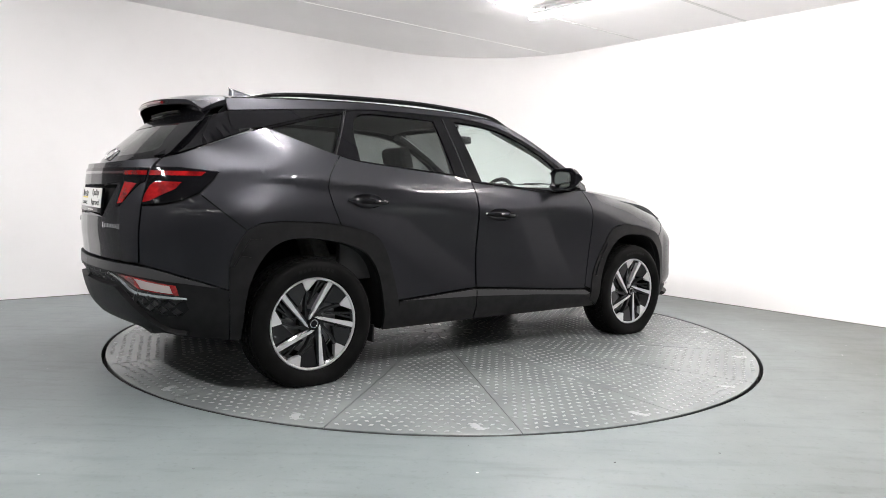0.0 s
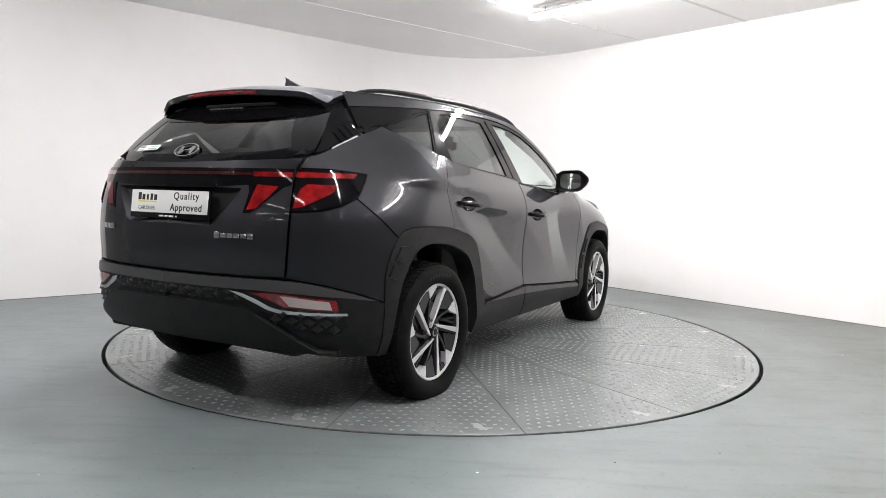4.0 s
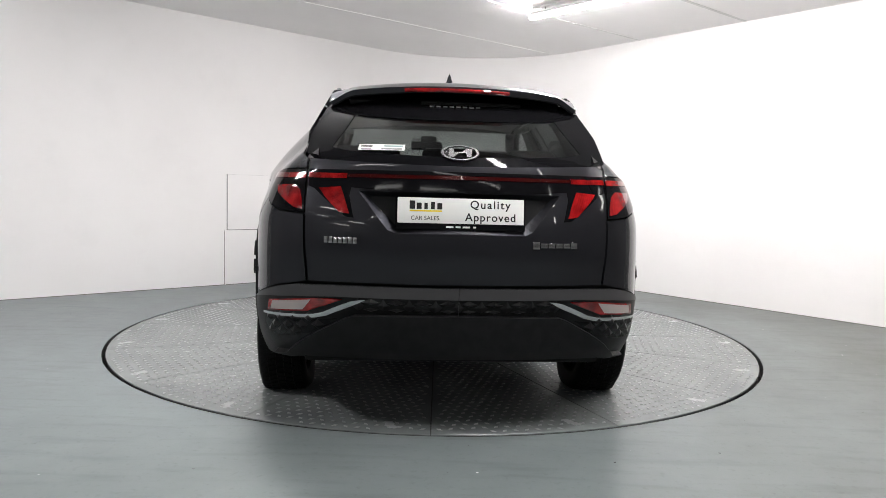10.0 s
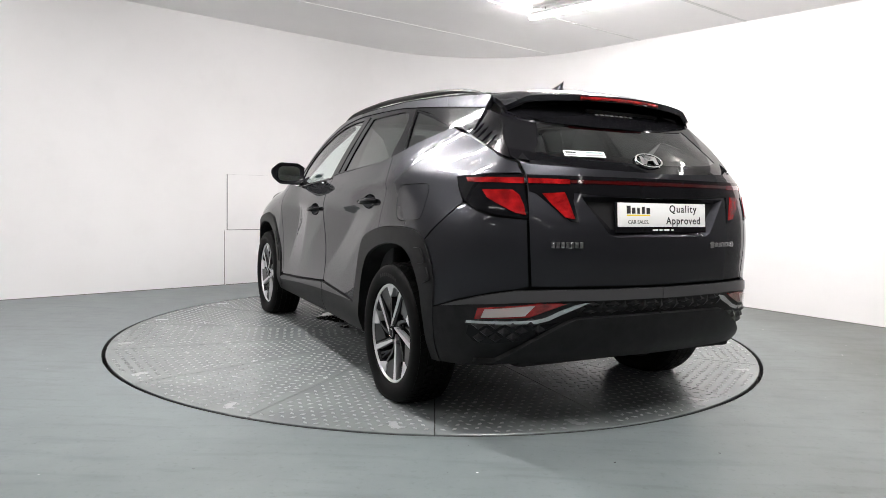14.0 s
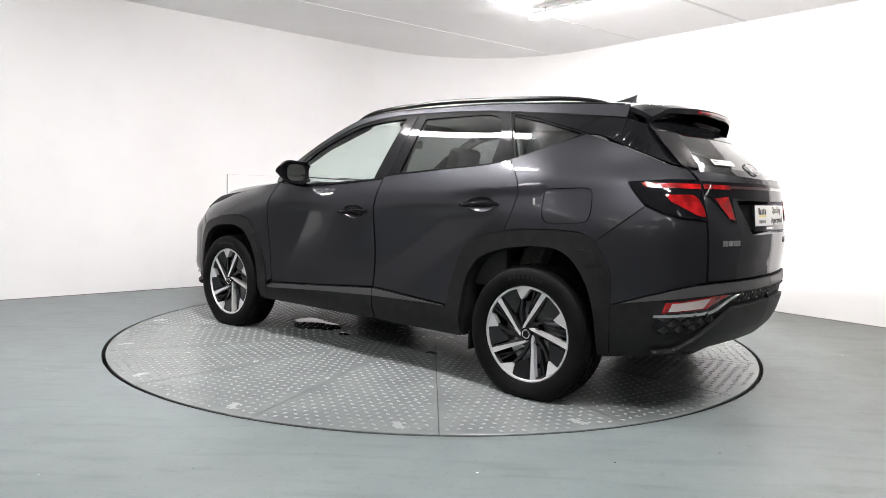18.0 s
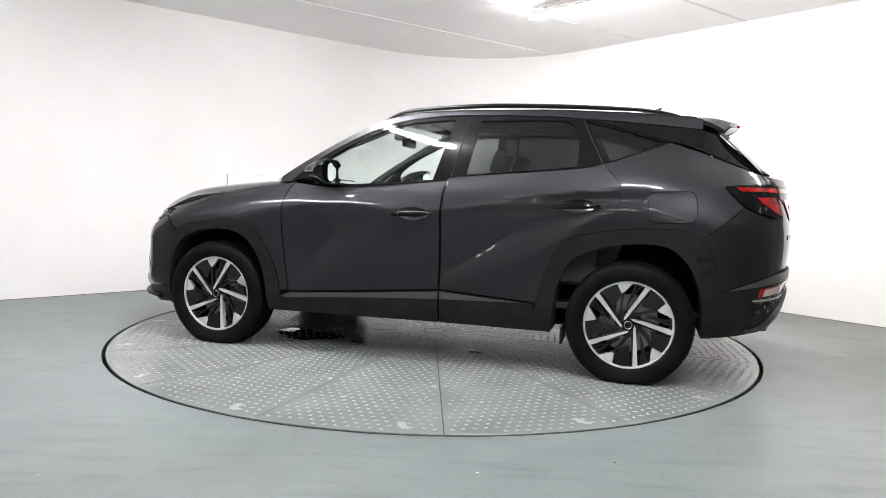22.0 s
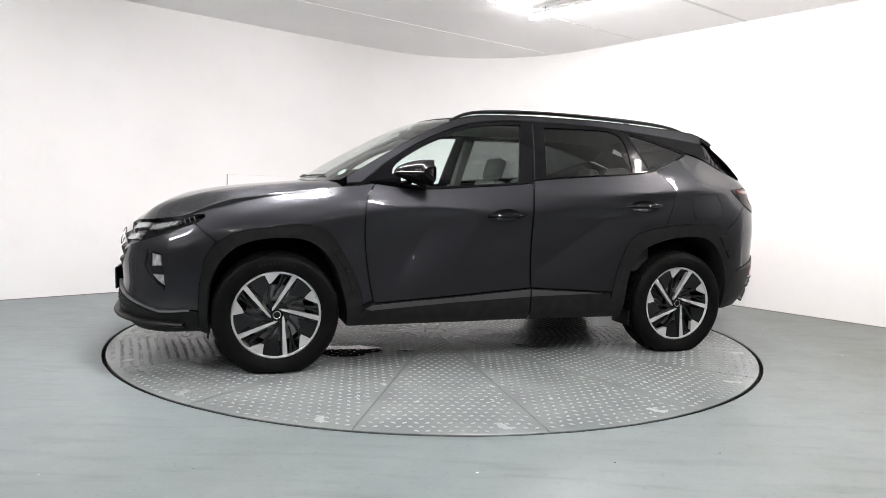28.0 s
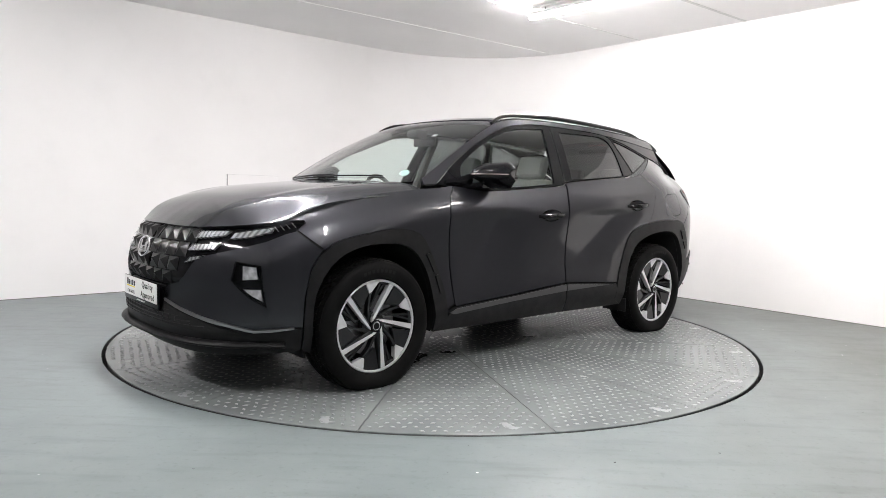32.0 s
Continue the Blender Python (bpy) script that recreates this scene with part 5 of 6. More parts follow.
intake = [(2.57, .445), (2.3, .388), (2.08, .338), (2.2, .322), (2.6, .345), (U_FRONT, .35)]
sheet("intake", intake + [(W2 - a, b) for a, b in intake[::-1][1:]] + [(W2 - 2.6, .42), (2.6, .42)], tub_wide, DARK, lip_ob, "dark lower air intake", out=.003, thick=.004)
for k in range(4):
    h = .356 + .019 * k
    u0 = 2.26 + .085 * k
    part("intake_slat", sweep([(x, y, z) for x, y, z in (tub_wide(u, h) for u in np.linspace(u0, W2 - u0, 24))], .0045, 6), PLASTIC, lip_ob)
for k in range(-11, 12):
    u = U_FRONT + .056 * k
    top = .430 - .19 * max(0.0, abs(u - U_FRONT) - .16)
    part("intake_rib", sweep([(x + .002, y, z) for x, y, z in (tub_wide(u, h) for h in (.347, (.347 + top) / 2, top))], .0035, 5), PLASTIC, lip_ob)
part("front_lip", sweep([(x + .012 * (1 if abs(y) < .75 else .3), y, z) for x, y, z in (tub_wide(u, .282 - .01 * abs(u - U_FRONT)) for u in np.linspace(1.85, W2 - 1.85, 40))], .030, 10, .55), PLASTIC, lip_ob, "matt black lip")


# ---- writing and marks ----
def lettering(name, text, size, m, mat, parent, label, bold=0.0, spread=1.0):
    cu = bpy.data.curves.new(name, "FONT")
    cu.body, cu.size, cu.align_x, cu.align_y, cu.extrude, cu.offset = text, size, "CENTER", "CENTER", 0.0006, bold
    cu.space_character = spread
    tmp = bpy.data.objects.new(name, cu)
    scene.collection.objects.link(tmp)
    bpy.context.view_layer.update()
    me = bpy.data.meshes.new_from_object(tmp.evaluated_get(bpy.context.evaluated_depsgraph_get()))
    bpy.data.objects.remove(tmp)
    ob = part_mesh(name, me, mat, parent, label)
    ob.matrix_basis = m
    return ob


def slab(name, w, h, d, m, mat, parent, label="", bevel=0.0015):
    ob = part(name, box_bm(0, 0, 0, w, h, d, bevel), mat, parent, label)
    ob.matrix_basis = m
    return ob


def dealer_plate(m):
    """A white show plate in a black holder, in its own x (across) and y (up) plane."""
    pl = new("show_plate")
    pl.parent = car
    pl.matrix_basis = m
    tagged(pl, "white show plate with black words in a black holder")
    slab("holder", .536, .132, .012, pose(0, -.006, -.008), GLOSS, pl, bevel=.004)
    slab("plate", .52, .104, .004, pose(0, .006, .0), WHITE, pl, "white plate")
    lettering("word", "Quality", .046, pose(.12, .032, .0024), BLACK_INK, pl, "black word", .0006, 1.22)
    lettering("word", "Approved", .046, pose(.122, -.02, .0024), BLACK_INK, pl, "black word", .0006, 1.15)
    lettering("word", "CAR SALES.", .024, pose(-.145, -.026, .0024), BLACK_INK, pl, "black word")
    # the firm's mark as plain bars over a yellow line
    for k, (w, h) in enumerate(((.022, .034), (.020, .026), (.014, .026), (.016, .03), (.02, .026))):
        slab("mark", w, h, .001, pose(-.20 + .028 * k, .028 - (.034 - h) / 2, .0024), BLACK_INK, pl, "black mark", 0)
    slab("mark", .132, .006, .001, pose(-.145, .004, .0024), YELLOW, pl, "yellow line", 0)
    for k, w in enumerate((.03, .02, .03, .012)):
        slab("mark", w, .007, .001, pose(-.045 + .034 * k, -.06, -.0015), WHITE, pl, "small white mark", 0)
    return pl


REAR_FACE = Matrix(((0, 0, -1, 0), (-1, 0, 0, 0), (0, 1, 0, 0), (0, 0, 0, 1)))
FRONT_FACE = Matrix(((0, 0, 1, 0), (1, 0, 0, 0), (0, 1, 0, 0), (0, 0, 0, 1)))
dealer_plate(Matrix.Translation((-2.242, 0, .962)) @ REAR_FACE @ pose(0, 0, 0, -6))
dealer_plate(Matrix.Translation((2.256, 0, .478)) @ FRONT_FACE)


def on_tub(u, z, side, out):
    """A frame on the body: x along it to the reader's right, y up, z outward."""
    q = Vector(tub(u, z))
    a, b = Vector(tub(u + .02, z)) - Vector(tub(u - .02, z)), Vector(tub(u, z + .02)) - Vector(tub(u, z - .02))
    if side < 0:
        q.y, a.y, b.y = -q.y, -a.y, -b.y
        a = -a
    ex = -a.normalized()
    ey = b.normalized()
    ez = ex.cross(ey).normalized()
    if ez.dot(Vector((q.x, q.y, 0))) < 0:
        ex, ez = -ex, -ez
    return Matrix.Translation(q + ez * out) @ Matrix((ex, ez.cross(ex), ez)).transposed().to_4x4()


def badge(u0, u1, z, side, heights, gap=.004):
    """A worn chrome name badge as a row of plain small blocks."""
    n = len(heights)
    step = (u1 - u0) / n
    for k, h in enumerate(heights):
        w = abs(step) - gap
        slab("badge", w, h, .004, on_tub(u0 + step * (k + .5), z, side, .003), CHROME, tailgate, "chrome badge block", .001)


badge(u_y(.56, False), u_y(.42, False), .837, 1, (.026,) * 7)
badge(u_y(.50, False), u_y(.30, False), .832, -1, (.03, .02, .02, .02, .02, .026)[::-1])


def oval_mark(m, a, b, parent, mat):
    ring = []
    bm = bmesh.new()
    n = 40
    rows = []
    for k in range(n):
        t = k * math.tau / n
        c, s = math.cos(t), math.sin(t)
        rows.append([bm.verts.new((a * r * c, b * r * s, z)) for r, z in ((1, 0), (.98, .005), (.86, .005), (.84, 0))])
    for k in range(n):
        p, q = rows[k], rows[(k + 1) % n]
        for j in range(3):
            bm.faces.new((p[j], q[j], q[j + 1], p[j + 1]))
    ob = part("oval_mark", bm, mat, parent, "chrome oval mark")
    ob.matrix_basis = m
    v = [(-.62 * a, -.52 * b, .004), (-.34 * a, -.60 * b, .004), (-.12 * a, -.1 * b, .004), (.30 * a, .02 * b, .004), (.36 * a, -.55 * b, .004), (.56 * a, -.55 * b, .004),
         (.62 * a, .52 * b, .004), (.34 * a, .60 * b, .004), (.12 * a, .1 * b, .004), (-.30 * a, -.02 * b, .004), (-.36 * a, .55 * b, .004), (-.56 * a, .55 * b, .004)]
    bar = part_mesh("slanted_bar", mesh_of("slanted_bar", v, [(0, 1, 2, 9), (2, 3, 8, 9), (3, 6, 7, 8), (3, 4, 5, 6), (9, 10, 11, 0)], False), mat, parent, "plain slanted chrome bar")
    bar.matrix_basis = m




def on_back(y, z, out):
    """A frame on the tailgate's glass: x to the reader's right, y up it, z outward."""
    q = Vector(at_back(y, z))
    ex = (Vector(at_back(y - .02, z)) - Vector(at_back(y + .02, z))).normalized()
    ey = (Vector(at_back(y, z + .02)) - Vector(at_back(y, z - .02))).normalized()
    ez = ex.cross(ey).normalized()
    return Matrix.Translation(q + ez * out) @ Matrix((ex, ez.cross(ex), ez)).transposed().to_4x4()


oval_mark(on_back(0, 1.205, .006), .082, .044, rw, CHROME)
oval_mark(Matrix.Translation((2.232, 0, .715)) @ FRONT_FACE @ pose(0, 0, 0, -14), .086, .058, grille, EMBLEM)
# dealer sticker on the rear window
st = slab("sticker", .20, .036, .001, on_back(.33, 1.222, .007), WHITE, rw, "white sticker with green and black marks", 0)
for w, x, y, mt in ((.05, -.065, .006, BLACK_INK), (.08, .05, .008, GREEN_INK), (.045, -.065, -.009, GREY_INK), (.09, .045, -.008, GREY_INK)):
    slab("sticker_mark", w, .008, .001, pose(x, y, .001), mt, st, "", 0)
for k in range(8):
    slab("faint_mark", .02, .012, .001, on_back(.11 - .03 * k, 1.425, .007), FAINT_INK, rw, "", 0)

# ---- roof rails, fin, mirrors ----
for side in (1, -1):
    rail = [(.24, 1.503), (.17, 1.541), (.08, 1.566), (-.05, 1.579), (-.19, 1.587), (-.45, 1.595), (-.74, 1.590), (-1.1, 1.577), (-1.31, 1.566), (-1.44, 1.552), (-1.54, 1.532), (-1.58, 1.516)]
    rail = soft(rail, 3)
    part("roof_rail", sweep([(x, side * (edge_y(x) - .03), z) for x, z in rail], [.012 + .006 * min(1, abs(x - .3) * 2, abs(x + 1.6) * 2) for x, z in rail], 10, .8), RAIL, car, "black roof rail")
    part("roof_ditch", sweep([(x, side * (edge_y(x) - .012), edge_z(x) + .003) for x in np.linspace(-1.66, .16, 30)], .010, 6, .5), DARK, car, "black roof joint strip")


def fin():
    v, f = [], []
    n = 12
    for k in range(n + 1):
        t = k / n
        x = -1.20 - .27 * t
        h = .066 * (t ** 1.5) + .006
        w = .032 * (1 - .25 * t)
        z = top_z(x, 0) - .004
        v += [(x, -w, z), (x, -w * .32, z + h * .75), (x - .01 * t, 0, z + h), (x, w * .32, z + h * .75), (x, w, z)]
    for k in range(n):
        for j in range(4):
            a = 5 * k + j
            f.append((a, a + 1, a + 6, a + 5))
    f.append(tuple(5 * n + j for j in range(5)))
    return v, f


part_mesh("antenna_fin", mesh_of("antenna_fin", *fin()), PAINT, car, "shark-fin aerial")


def door_mirror(side):
    """Housing as sections from the arm outward, flat behind and drawn to a blunt nose in front; its glass looks rearward."""
    shape = [(0, .92), (.06, 1.0), (.35, .98), (.68, .78), (.92, .42), (1, .05), (.93, -.22), (.7, -.45), (.4, -.78), (.1, -1.0), (0, -.95), (.11, -.6), (.13, 0), (.11, .6)]
    shape = soft(shape + shape[:1], 3)[:-1]
    n = len(shape)
    cols = []
    for k in range(15):
        t = k / 14
        y = .848 + .228 * t
        grow = min(1, .62 + 1.9 * t) * (1 - ramp(.66, 1.06, t) ** 1.8 * .62)
        depth = .215 * min(1, .75 + 1.2 * t) * (1 - .72 * ramp(.35, 1.05, t))
        x0 = .458 + .02 * ramp(.6, 1, t)
        mid = 1.150 + .006 * t
        cols.append([(x0 + a * depth, side * y, mid + b * .077 * grow * (1 if b > 0 else 1.02)) for a, b in shape])
    v = [q for r in cols for q in r]
    f = [(i * n + j, i * n + (j + 1) % n, (i + 1) * n + (j + 1) % n, (i + 1) * n + j) for i in range(14) for j in range(n)]
    f += [tuple(range(n)), tuple(14 * n + j for j in range(n))]
    up = [q for q in f[:14 * n] if q[0] % n < 15]
    down = [q for q in f if q not in up]
    cap = part_mesh("door_mirror", mesh_of("door_mirror", v, up), GLOSS, car, "dark gloss door mirror housing")
    part_mesh("mirror_foot", mesh_of("mirror_foot", v, down), GLOSS, cap, "black lower half")
    part("mirror_arm", sweep([(.66, side * .79, 1.085), (.62, side * .84, 1.088), (.58, side * .90, 1.10)], [.04, .032, .03], 8, .5), GLOSS, cap)
    strip = [cols[k][15] for k in range(2, 15)]
    part("turn_strip", sweep([(x + .001, y, z) for x, y, z in strip], .0025, 6), CLEAR_LENS, cap, "clear indicator strip")
    g = []
    for k in range(20):
        a = k * math.tau / 20
        c, s = math.cos(a), math.sin(a)
        across = .084 * math.copysign(abs(c) ** .6, c)
        g.append((.470 - .15 * across, side * (.960 + across), 1.151 + .055 * math.copysign(abs(s) ** .6, s)))
    part_mesh("mirror_glass", mesh_of("mirror_glass", g, [tuple(range(20))], False), MIRROR, cap, "mirror glass")


for s in (1, -1):
    door_mirror(s)
    part("mirror_sail", sweep([(.80, s * .815, 1.10), (.70, s * .825, 1.115), (.62, s * .835, 1.13)], [.012, .02, .03], 6, 1.2), GLOSS, car, "black mirror foot panel")


# ---- wheels ----
def spoke_bm(pts_a, pts_b, y0, y1, bm):
    """A bar between two edge lines, with a flat face and sloped flanks."""
    top = [bm.verts.new((x, y, z)) for (x, z), y in pts_a] + [bm.verts.new((x, y, z)) for (x, z), y in pts_b[::-1]]
    low = [bm.verts.new((v.co.x, v.co.y - .03, v.co.z)) for v in top]
    n = len(top)
    bm.faces.new(top)
    for i in range(n):
        bm.faces.new((top[i], low[i], low[(i + 1) % n], top[(i + 1) % n]))


def polar(r, a, off=0.0):
    """Point of the wheel's face, as seen from outside the left side: right is rearward."""
    x, z = r * math.cos(a) - off * math.sin(a), r * math.sin(a) + off * math.cos(a)
    return (-x, z)


AXLE_Z = .328
wheel = new("wheel")
wheel.parent = car
tagged(wheel, "five-spoke two-tone alloy wheel with black tyre")
prof = [(.246, -.085), (.254, -.104), (.272, -.113), (.302, -.117), (.328, -.112), (.343, -.100), (.350, -.085), (.3515, -.04), (.3515, .04), (.350, .085), (.343, .100), (.328, .112), (.302, .117), (.272, .113), (.254, .104), (.246, .085)]
tyre = part("tyre", lathe(prof, 80), RUBBER, wheel, "black rubber tyre")
tv, tf = [], []
for row, (y0, y1) in enumerate(((-.094, -.062), (-.055, -.022), (-.015, .015), (.022, .055), (.062, .094))):
    for k in range(64):
        a0, a1 = (k + .08 + .35 * (row % 2)) * math.tau / 64, (k + .90 + .35 * (row % 2)) * math.tau / 64
        sl = .35 * math.tau / 64 * (1 if y0 > 0 else -1 if y1 < 0 else 0)
        i = len(tv)
        for r in (.349, .358 if abs(y0 + y1) < .12 else .3555):
            for a, y in ((a0, y0), (a1, y0), (a1 + sl, y1), (a0 + sl, y1)):
                rr = r - (.006 if abs(y) > .09 else 0)
                tv.append((rr * math.cos(a), y, rr * math.sin(a)))
        tf += [(i + 4, i + 5, i + 6, i + 7)] + [(i + q, i + (q + 1) % 4, i + 4 + (q + 1) % 4, i + 4 + q) for q in range(4)]
tread = part_mesh("tread", mesh_of("tread", tv, tf, False), RUBBER, tyre)
# the weight of the car flattens the tyre where it stands
for ob in (tyre, tread):
    for vert in ob.data.vertices:
        low = -AXLE_Z + .001 - vert.co.z
        if vert.co.z < -.25:
            vert.co.y *= 1 + .10 * ramp(-.25, -AXLE_Z, vert.co.z)
        if low > 0:
            vert.co.z = -AXLE_Z + .001 - .02 * low

# raised plain bars on the sidewall where the maker's name stands
sv, sf = [], []
for base_a in (90,):
    for k in range(8):
        a0 = radians(base_a + 20 - 5.2 * k)
        a1 = a0 - radians(3.4)
        i = len(sv)
        for r, y in ((.288, .1170), (.306, .1176)):
            for a in (a0, a1):
                px, pz = polar(r, a)
                sv.append((px, y, pz))
        sf.append((i, i + 1, i + 3, i + 2))
part_mesh("sidewall_band", mesh_of("sidewall_band", sv, sf, False), RUBBER_MARK, tyre, "plain raised bars")
rim = part("rim", lathe([(.246, -.08), (.225, -.06), (.220, .03), (.228, .078), (.238, .086), (.2475, .090)], 72), ALLOY_DARK, wheel, "grey painted rim barrel")
part("rim_edge", lathe([(.2475, .088), (.2505, .094), (.246, .0975), (.239, .0955), (.2365, .088)], 72), ALLOY, rim, "bright machined rim edge")
FACE_Y, HUB_Y = .091, .086
bright, darkm = bmesh.new(), bmesh.new()


def at(r, deg, y):
    return (polar(r, radians(deg)), y)


for k in range(5):
    tip = 65.7 + 72 * k
    d = radians(57.4 + 72 * k)
    # a straight bright spoke that runs past the hub
    spoke_bm([(polar(-.004, d, .030), HUB_Y), (polar(.12, d, .025), FACE_Y - .003), (polar(.2365, d, .020), FACE_Y)],
             [(polar(.020, d, .041), HUB_Y), (polar(.12, d, .044), FACE_Y - .003), (polar(.234, d, .048), FACE_Y)], 0, 0, bright)
    # its dark bevelled flank
    spoke_bm([(polar(.030, d, .016), HUB_Y - .012), (polar(.12, d, .014), FACE_Y - .012), (polar(.236, d, .012), FACE_Y - .004)],
             [(polar(.028, d, .029), HUB_Y - .002), (polar(.12, d, .0245), FACE_Y - .005), (polar(.2365, d, .0195), FACE_Y - .002)], 0, 0, darkm)
    # bright wedge at the rim
    b = tip - 43
    spoke_bm([at(.240, b - 9, FACE_Y), at(.186, b + 4, FACE_Y - .007)], [at(.240, b + 12.2, FACE_Y), at(.180, b + 8.5, FACE_Y - .007)], 0, 0, bright)
    # dark panel between the spoke and the wedge
    spoke_bm([at(.241, b + 12.5, FACE_Y - .004), at(.181, b + 9, FACE_Y - .012)], [at(.241, tip - 6.5, FACE_Y - .004), at(.125, tip - 7, FACE_Y - .020)], 0, 0, darkm)
    # dark arm from the wedge to the wheel nut
    spoke_bm([at(.182, b + 4, FACE_Y - .009), at(.12, b + 13, HUB_Y - .008), at(.058, b + 26, HUB_Y - .012)],
             [at(.182, b + 9, FACE_Y - .009), at(.118, b + 20, HUB_Y - .008), at(.062, b + 42, HUB_Y - .012)], 0, 0, darkm)
    # thin fins in the opening on the other side
    for da, r0 in ((-15, .10), (-22, .13)):
        spoke_bm([at(.238, b + da, FACE_Y - .014), at(r0, b + da + 16, HUB_Y - .03)], [at(.238, b + da + 3, FACE_Y - .014), at(r0, b + da + 20, HUB_Y - .03)], 0, 0, darkm)
part("bright_spokes", bright, ALLOY, rim, "bright machined spokes", smooth=False)
part("dark_spokes", darkm, ALLOY_DARK, rim, "dark grey spokes", smooth=False)
part("hub", lathe([(.0, .058), (.075, .058), (.072, .066), (.045, .070), (.034, .074), (.033, .070), (.0, .070)], 32), ALLOY_DARK, rim)
part("hub_cap", lathe([(.034, .068), (.034, .090), (.031, .0935), (.0, .0945)], 32), GLOSS, rim, "gloss black centre cap")
part("cap_mark", lathe([(.024, .0938), (.022, .0955), (.0195, .0955), (.018, .094)], 28), CHROME, rim, "plain chrome ring")
for k in range(5):
    a = radians(97 + 72 * k)
    px, pz = polar(.055, a)
    bm = lathe([(.0115, .058), (.0115, .080), (.008, .085), (.0, .086)], 8)
    bmesh.ops.translate(bm, verts=bm.verts, vec=(px, 0, pz))
    part("wheel_nut", bm, STEEL, rim)
part("brake_disc", lathe([(.07, .02), (.165, .02), (.165, -.005), (.07, -.005)], 48), STEEL, wheel, "steel brake disc")
part("brake_caliper", box_bm(.115, .01, .085, .09, .06, .11, .012), ALLOY_DARK, wheel, "grey brake caliper")
part("axle_cover", lathe([(.0, -.02), (.2, -.03), (.205, -.06)], 32), DARK, wheel)
for sx in (1, -1):
    for sy in (1, -1):
        m = pose(1.34 * sx, .815 * sy, AXLE_Z, 0, 0, 0 if sy > 0 else 180)
        if sx == 1 and sy == 1:
            wheel.matrix_basis = m
        else:
            w = copy_thing(wheel, m)
            w.parent = car

# ---- underside ----
part("floor_pan", box_bm(0, 0, .30, 3.4, 1.1, .14, .03), DARK, car, "black underside")
part("floor_pan", box_bm(0, 0, .29, 1.75, 1.66, .09, .03), DARK, car)
part("floor_pan", box_bm(-1.85, 0, .36, .5, 1.3, .12, .03), DARK, car)
part("floor_pan", box_bm(1.90, 0, .33, .30, .95, .14, .03), DARK, car)
part("rear_axle", sweep([(-1.34, -.7, .33), (-1.34, 0, .28), (-1.34, .7, .33)], .05, 8), DARK, car)

# ---- cabin ----
cabin_roof = [(x, edge_y(x) - .03) for x in np.linspace(-1.6, .1, 10)]
sheet("headliner", cabin_roof + [(x, -y) for x, y in cabin_roof[::-1]], lambda x, y: (x, y, top_z(x, y) - .045), TRIM_LIGHT, car, "pale headliner", step=.12, thick=.002)
part("cabin_floor", box_bm(-.35, 0, .39, 2.9, 1.5, .04, .01), TRIM, car)
bm = bmesh.new()
prof = [(.98, .98), (.85, 1.045), (.68, 1.05), (.58, 1.0), (.55, .85), (.62, .6), (.95, .5)]
rows = [[bm.verts.new((x, y, z - .03 * (abs(y) / .72) ** 4)) for x, z in prof] for y in np.linspace(-.74, .74, 12)]
for a, b in zip(rows, rows[1:]):
    for i in range(len(prof) - 1):
        bm.faces.new((a[i], a[i + 1], b[i + 1], b[i]))
part("dashboard", bm, TRIM, car, "dark grey dashboard")
part("screen", box_bm(.60, .0, 1.04, .02, .26, .10, .01), GLOSS, car, "black centre screen")
wheel_rim = []
for k in range(25):
    a = k * math.tau / 24
    wheel_rim.append((.40 + .06 * math.sin(a), -.36 + .185 * math.cos(a), .985 + .17 * math.sin(a)))
part("steering_wheel", sweep(wheel_rim, .015, 8), TRIM, car, "black steering wheel")
part("steering_hub", box_bm(.42, -.36, .98, .05, .17, .10, .03), TRIM, car)
part("inner_mirror", box_bm(.30, .02, 1.40, .03, .24, .065, .012), GLOSS, car, "black rear-view mirror")
part("camera_pod", box_bm(.36, .0, 1.45, .10, .12, .06, .02), TRIM, car)
sheet("windscreen_disc", ellipse(.935, .595, .026, .036, 24), at_top, DISC_STICKER, car, "round aqua paper disc", out=-.012, thick=.001, step=.02, gap=0)
slab("windscreen_disc", .05, .03, .001, Matrix.Translation((.28, .10, 1.445)) @ FRONT_FACE @ pose(0, 0, 0, -58), WHITE, car, "small white label", 0)


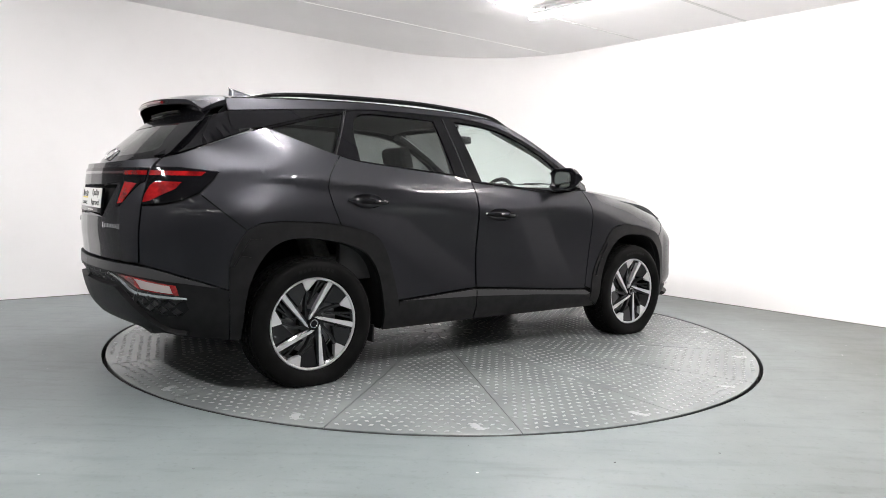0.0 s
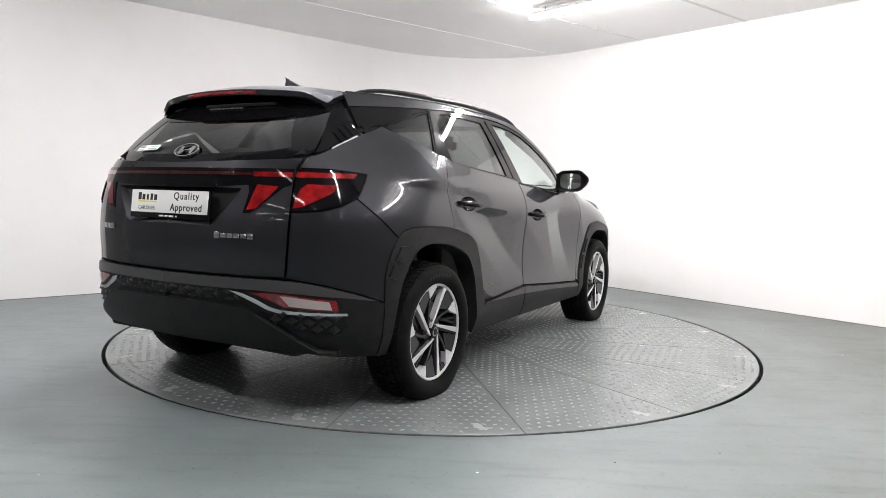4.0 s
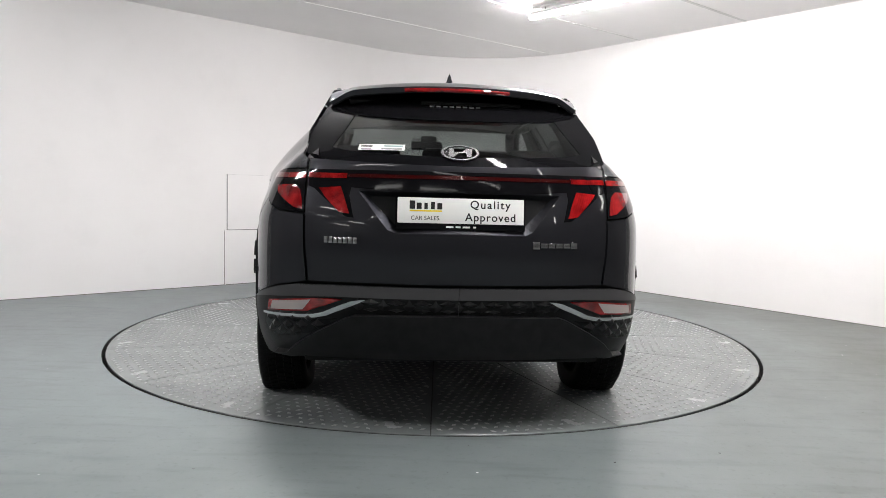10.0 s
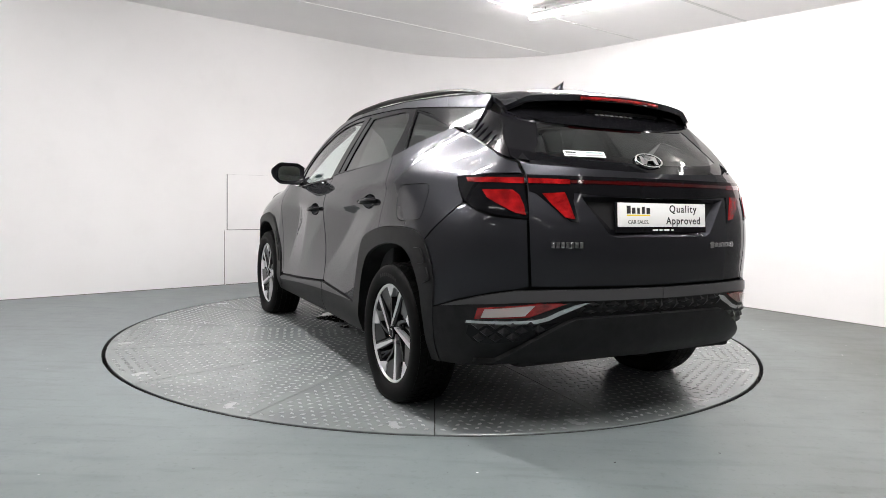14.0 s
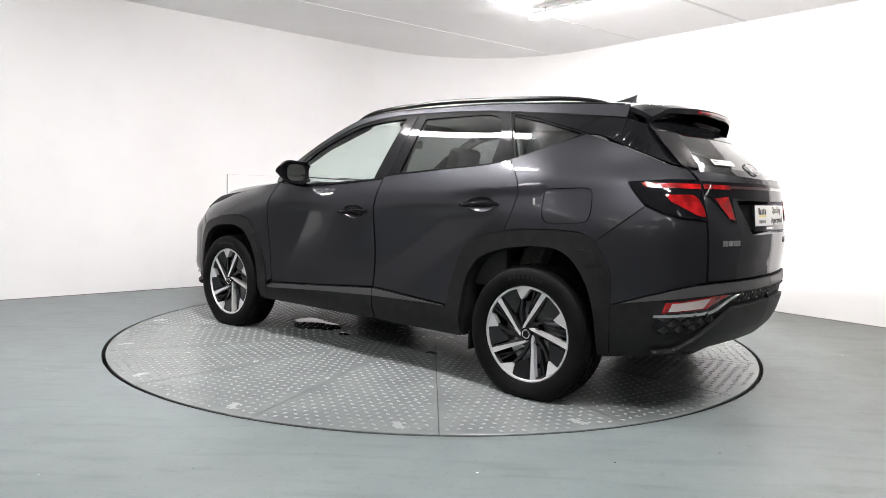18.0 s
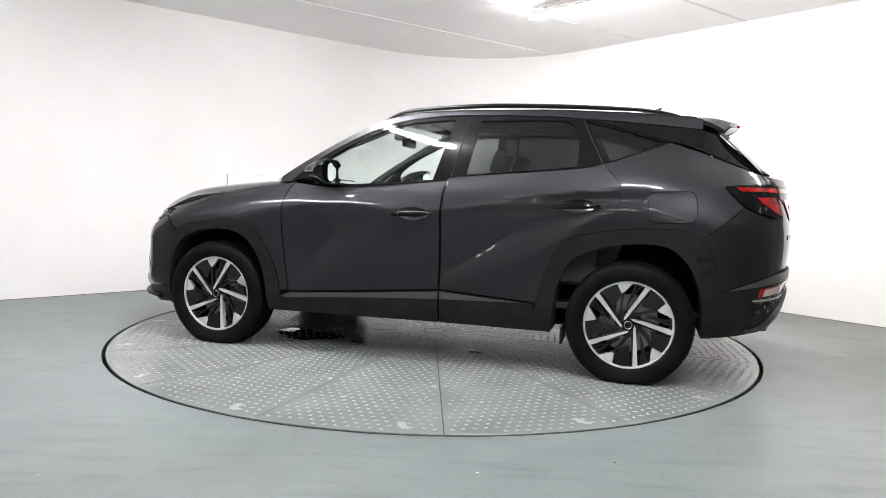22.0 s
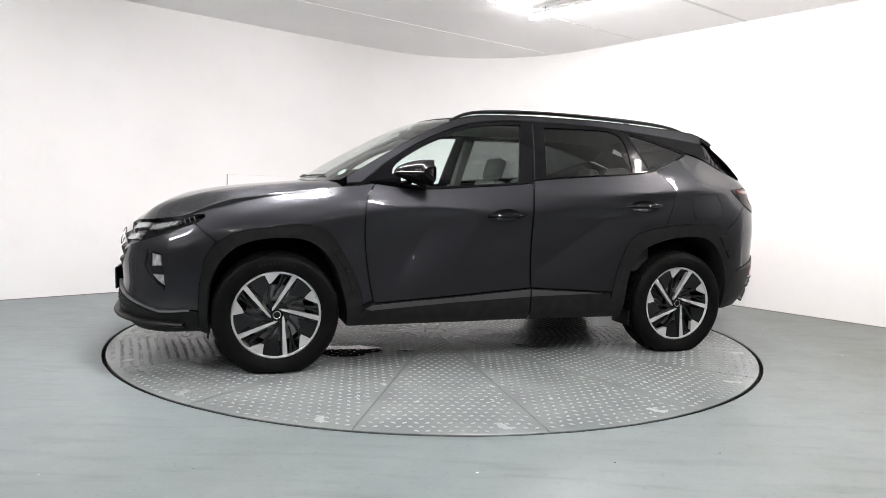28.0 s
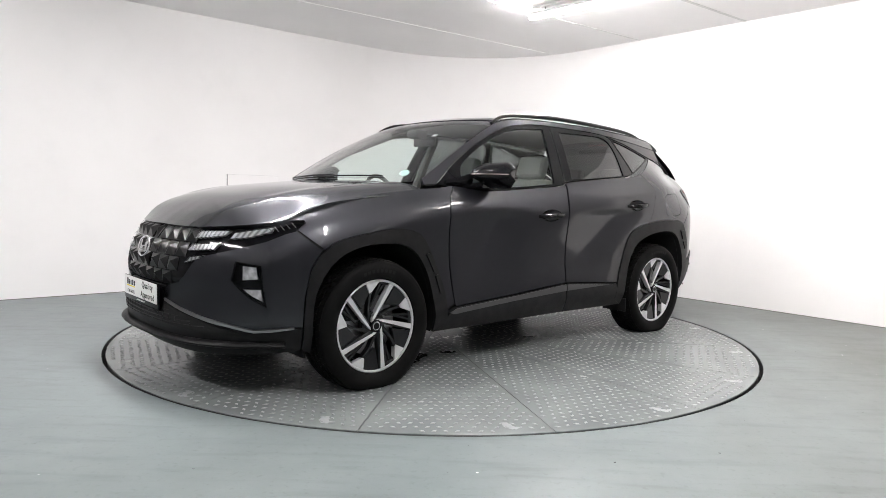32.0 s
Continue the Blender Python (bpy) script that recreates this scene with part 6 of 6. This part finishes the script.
def seat(x, y, w, back_h, lean):
    s = new("seat")
    s.parent = car
    tagged(s, "pale grey cloth seat")
    s.matrix_basis = pose(x, y, .42)
    part("cushion", box_bm(0, 0, .16, .50, w, .16, .05, segments=3), CLOTH, s)
    b = part("backrest", box_bm(0, 0, back_h / 2, .13, w * .94, back_h, .055, segments=3), CLOTH, s)
    b.matrix_basis = pose(-.22, 0, .16, 0, -lean, 0)
    h = part("headrest", box_bm(0, 0, 0, .09, .26, .17, .045, segments=3), CLOTH, s)
    t = radians(lean)
    h.matrix_basis = pose(-.22 - math.sin(t) * (back_h + .10) + .015, 0, .16 + math.cos(t) * (back_h + .10), 0, -lean, 0)
    for dy in (-.05, .05):
        part("headrest_post", sweep([(-.22 - math.sin(t) * (back_h - .03), dy, .16 + math.cos(t) * (back_h - .03)), (-.22 - math.sin(t) * (back_h + .06), dy, .16 + math.cos(t) * (back_h + .06))], .007, 6), STEEL, s)


seat(-.05, .36, .50, .60, 18)
seat(-.05, -.36, .50, .60, 18)
for y in (-.46, 0, .46):
    seat(-.92, y, .44, .56, 22)
part("load_cover", box_bm(-1.72, 0, 1.06, .62, 1.2, .015, .004), TRIM, car, "dark load cover")
for s in (1, -1):
    part("inner_pillar", sweep([(-.27, s * .80, 1.05), (-.31, s * .72, 1.28), (-.34, s * .63, 1.47)], [.055, .05, .045], 8, .6), TRIM_LIGHT, car, "pale inner pillar trim")
    part("inner_pillar", sweep([(.86, s * .74, 1.12), (.5, s * .665, 1.33), (.15, s * .60, 1.48)], [.03, .03, .035], 8, .8), TRIM, car)
    part("door_lining", box_bm(-.2, s * .80, .80, 1.9, .05, .52, .02), TRIM, car, "dark door lining")
# ---- what moves: the turntable and the car on it ----
CAR_X, CAR_Y = -0.0933, 0.0650


def motions():
    times = [i * 0.5 for i in range(int(SECONDS * 2) + 1)]
    walk(table, [(t, pose(0, 0, 0, 0, 0, turn_at(t))) for t in times])
    walk(car, [(t, pose(0, 0, 0, 0, 0, turn_at(t)) @ pose(CAR_X, CAR_Y, 0.003)) for t in times])


motions()
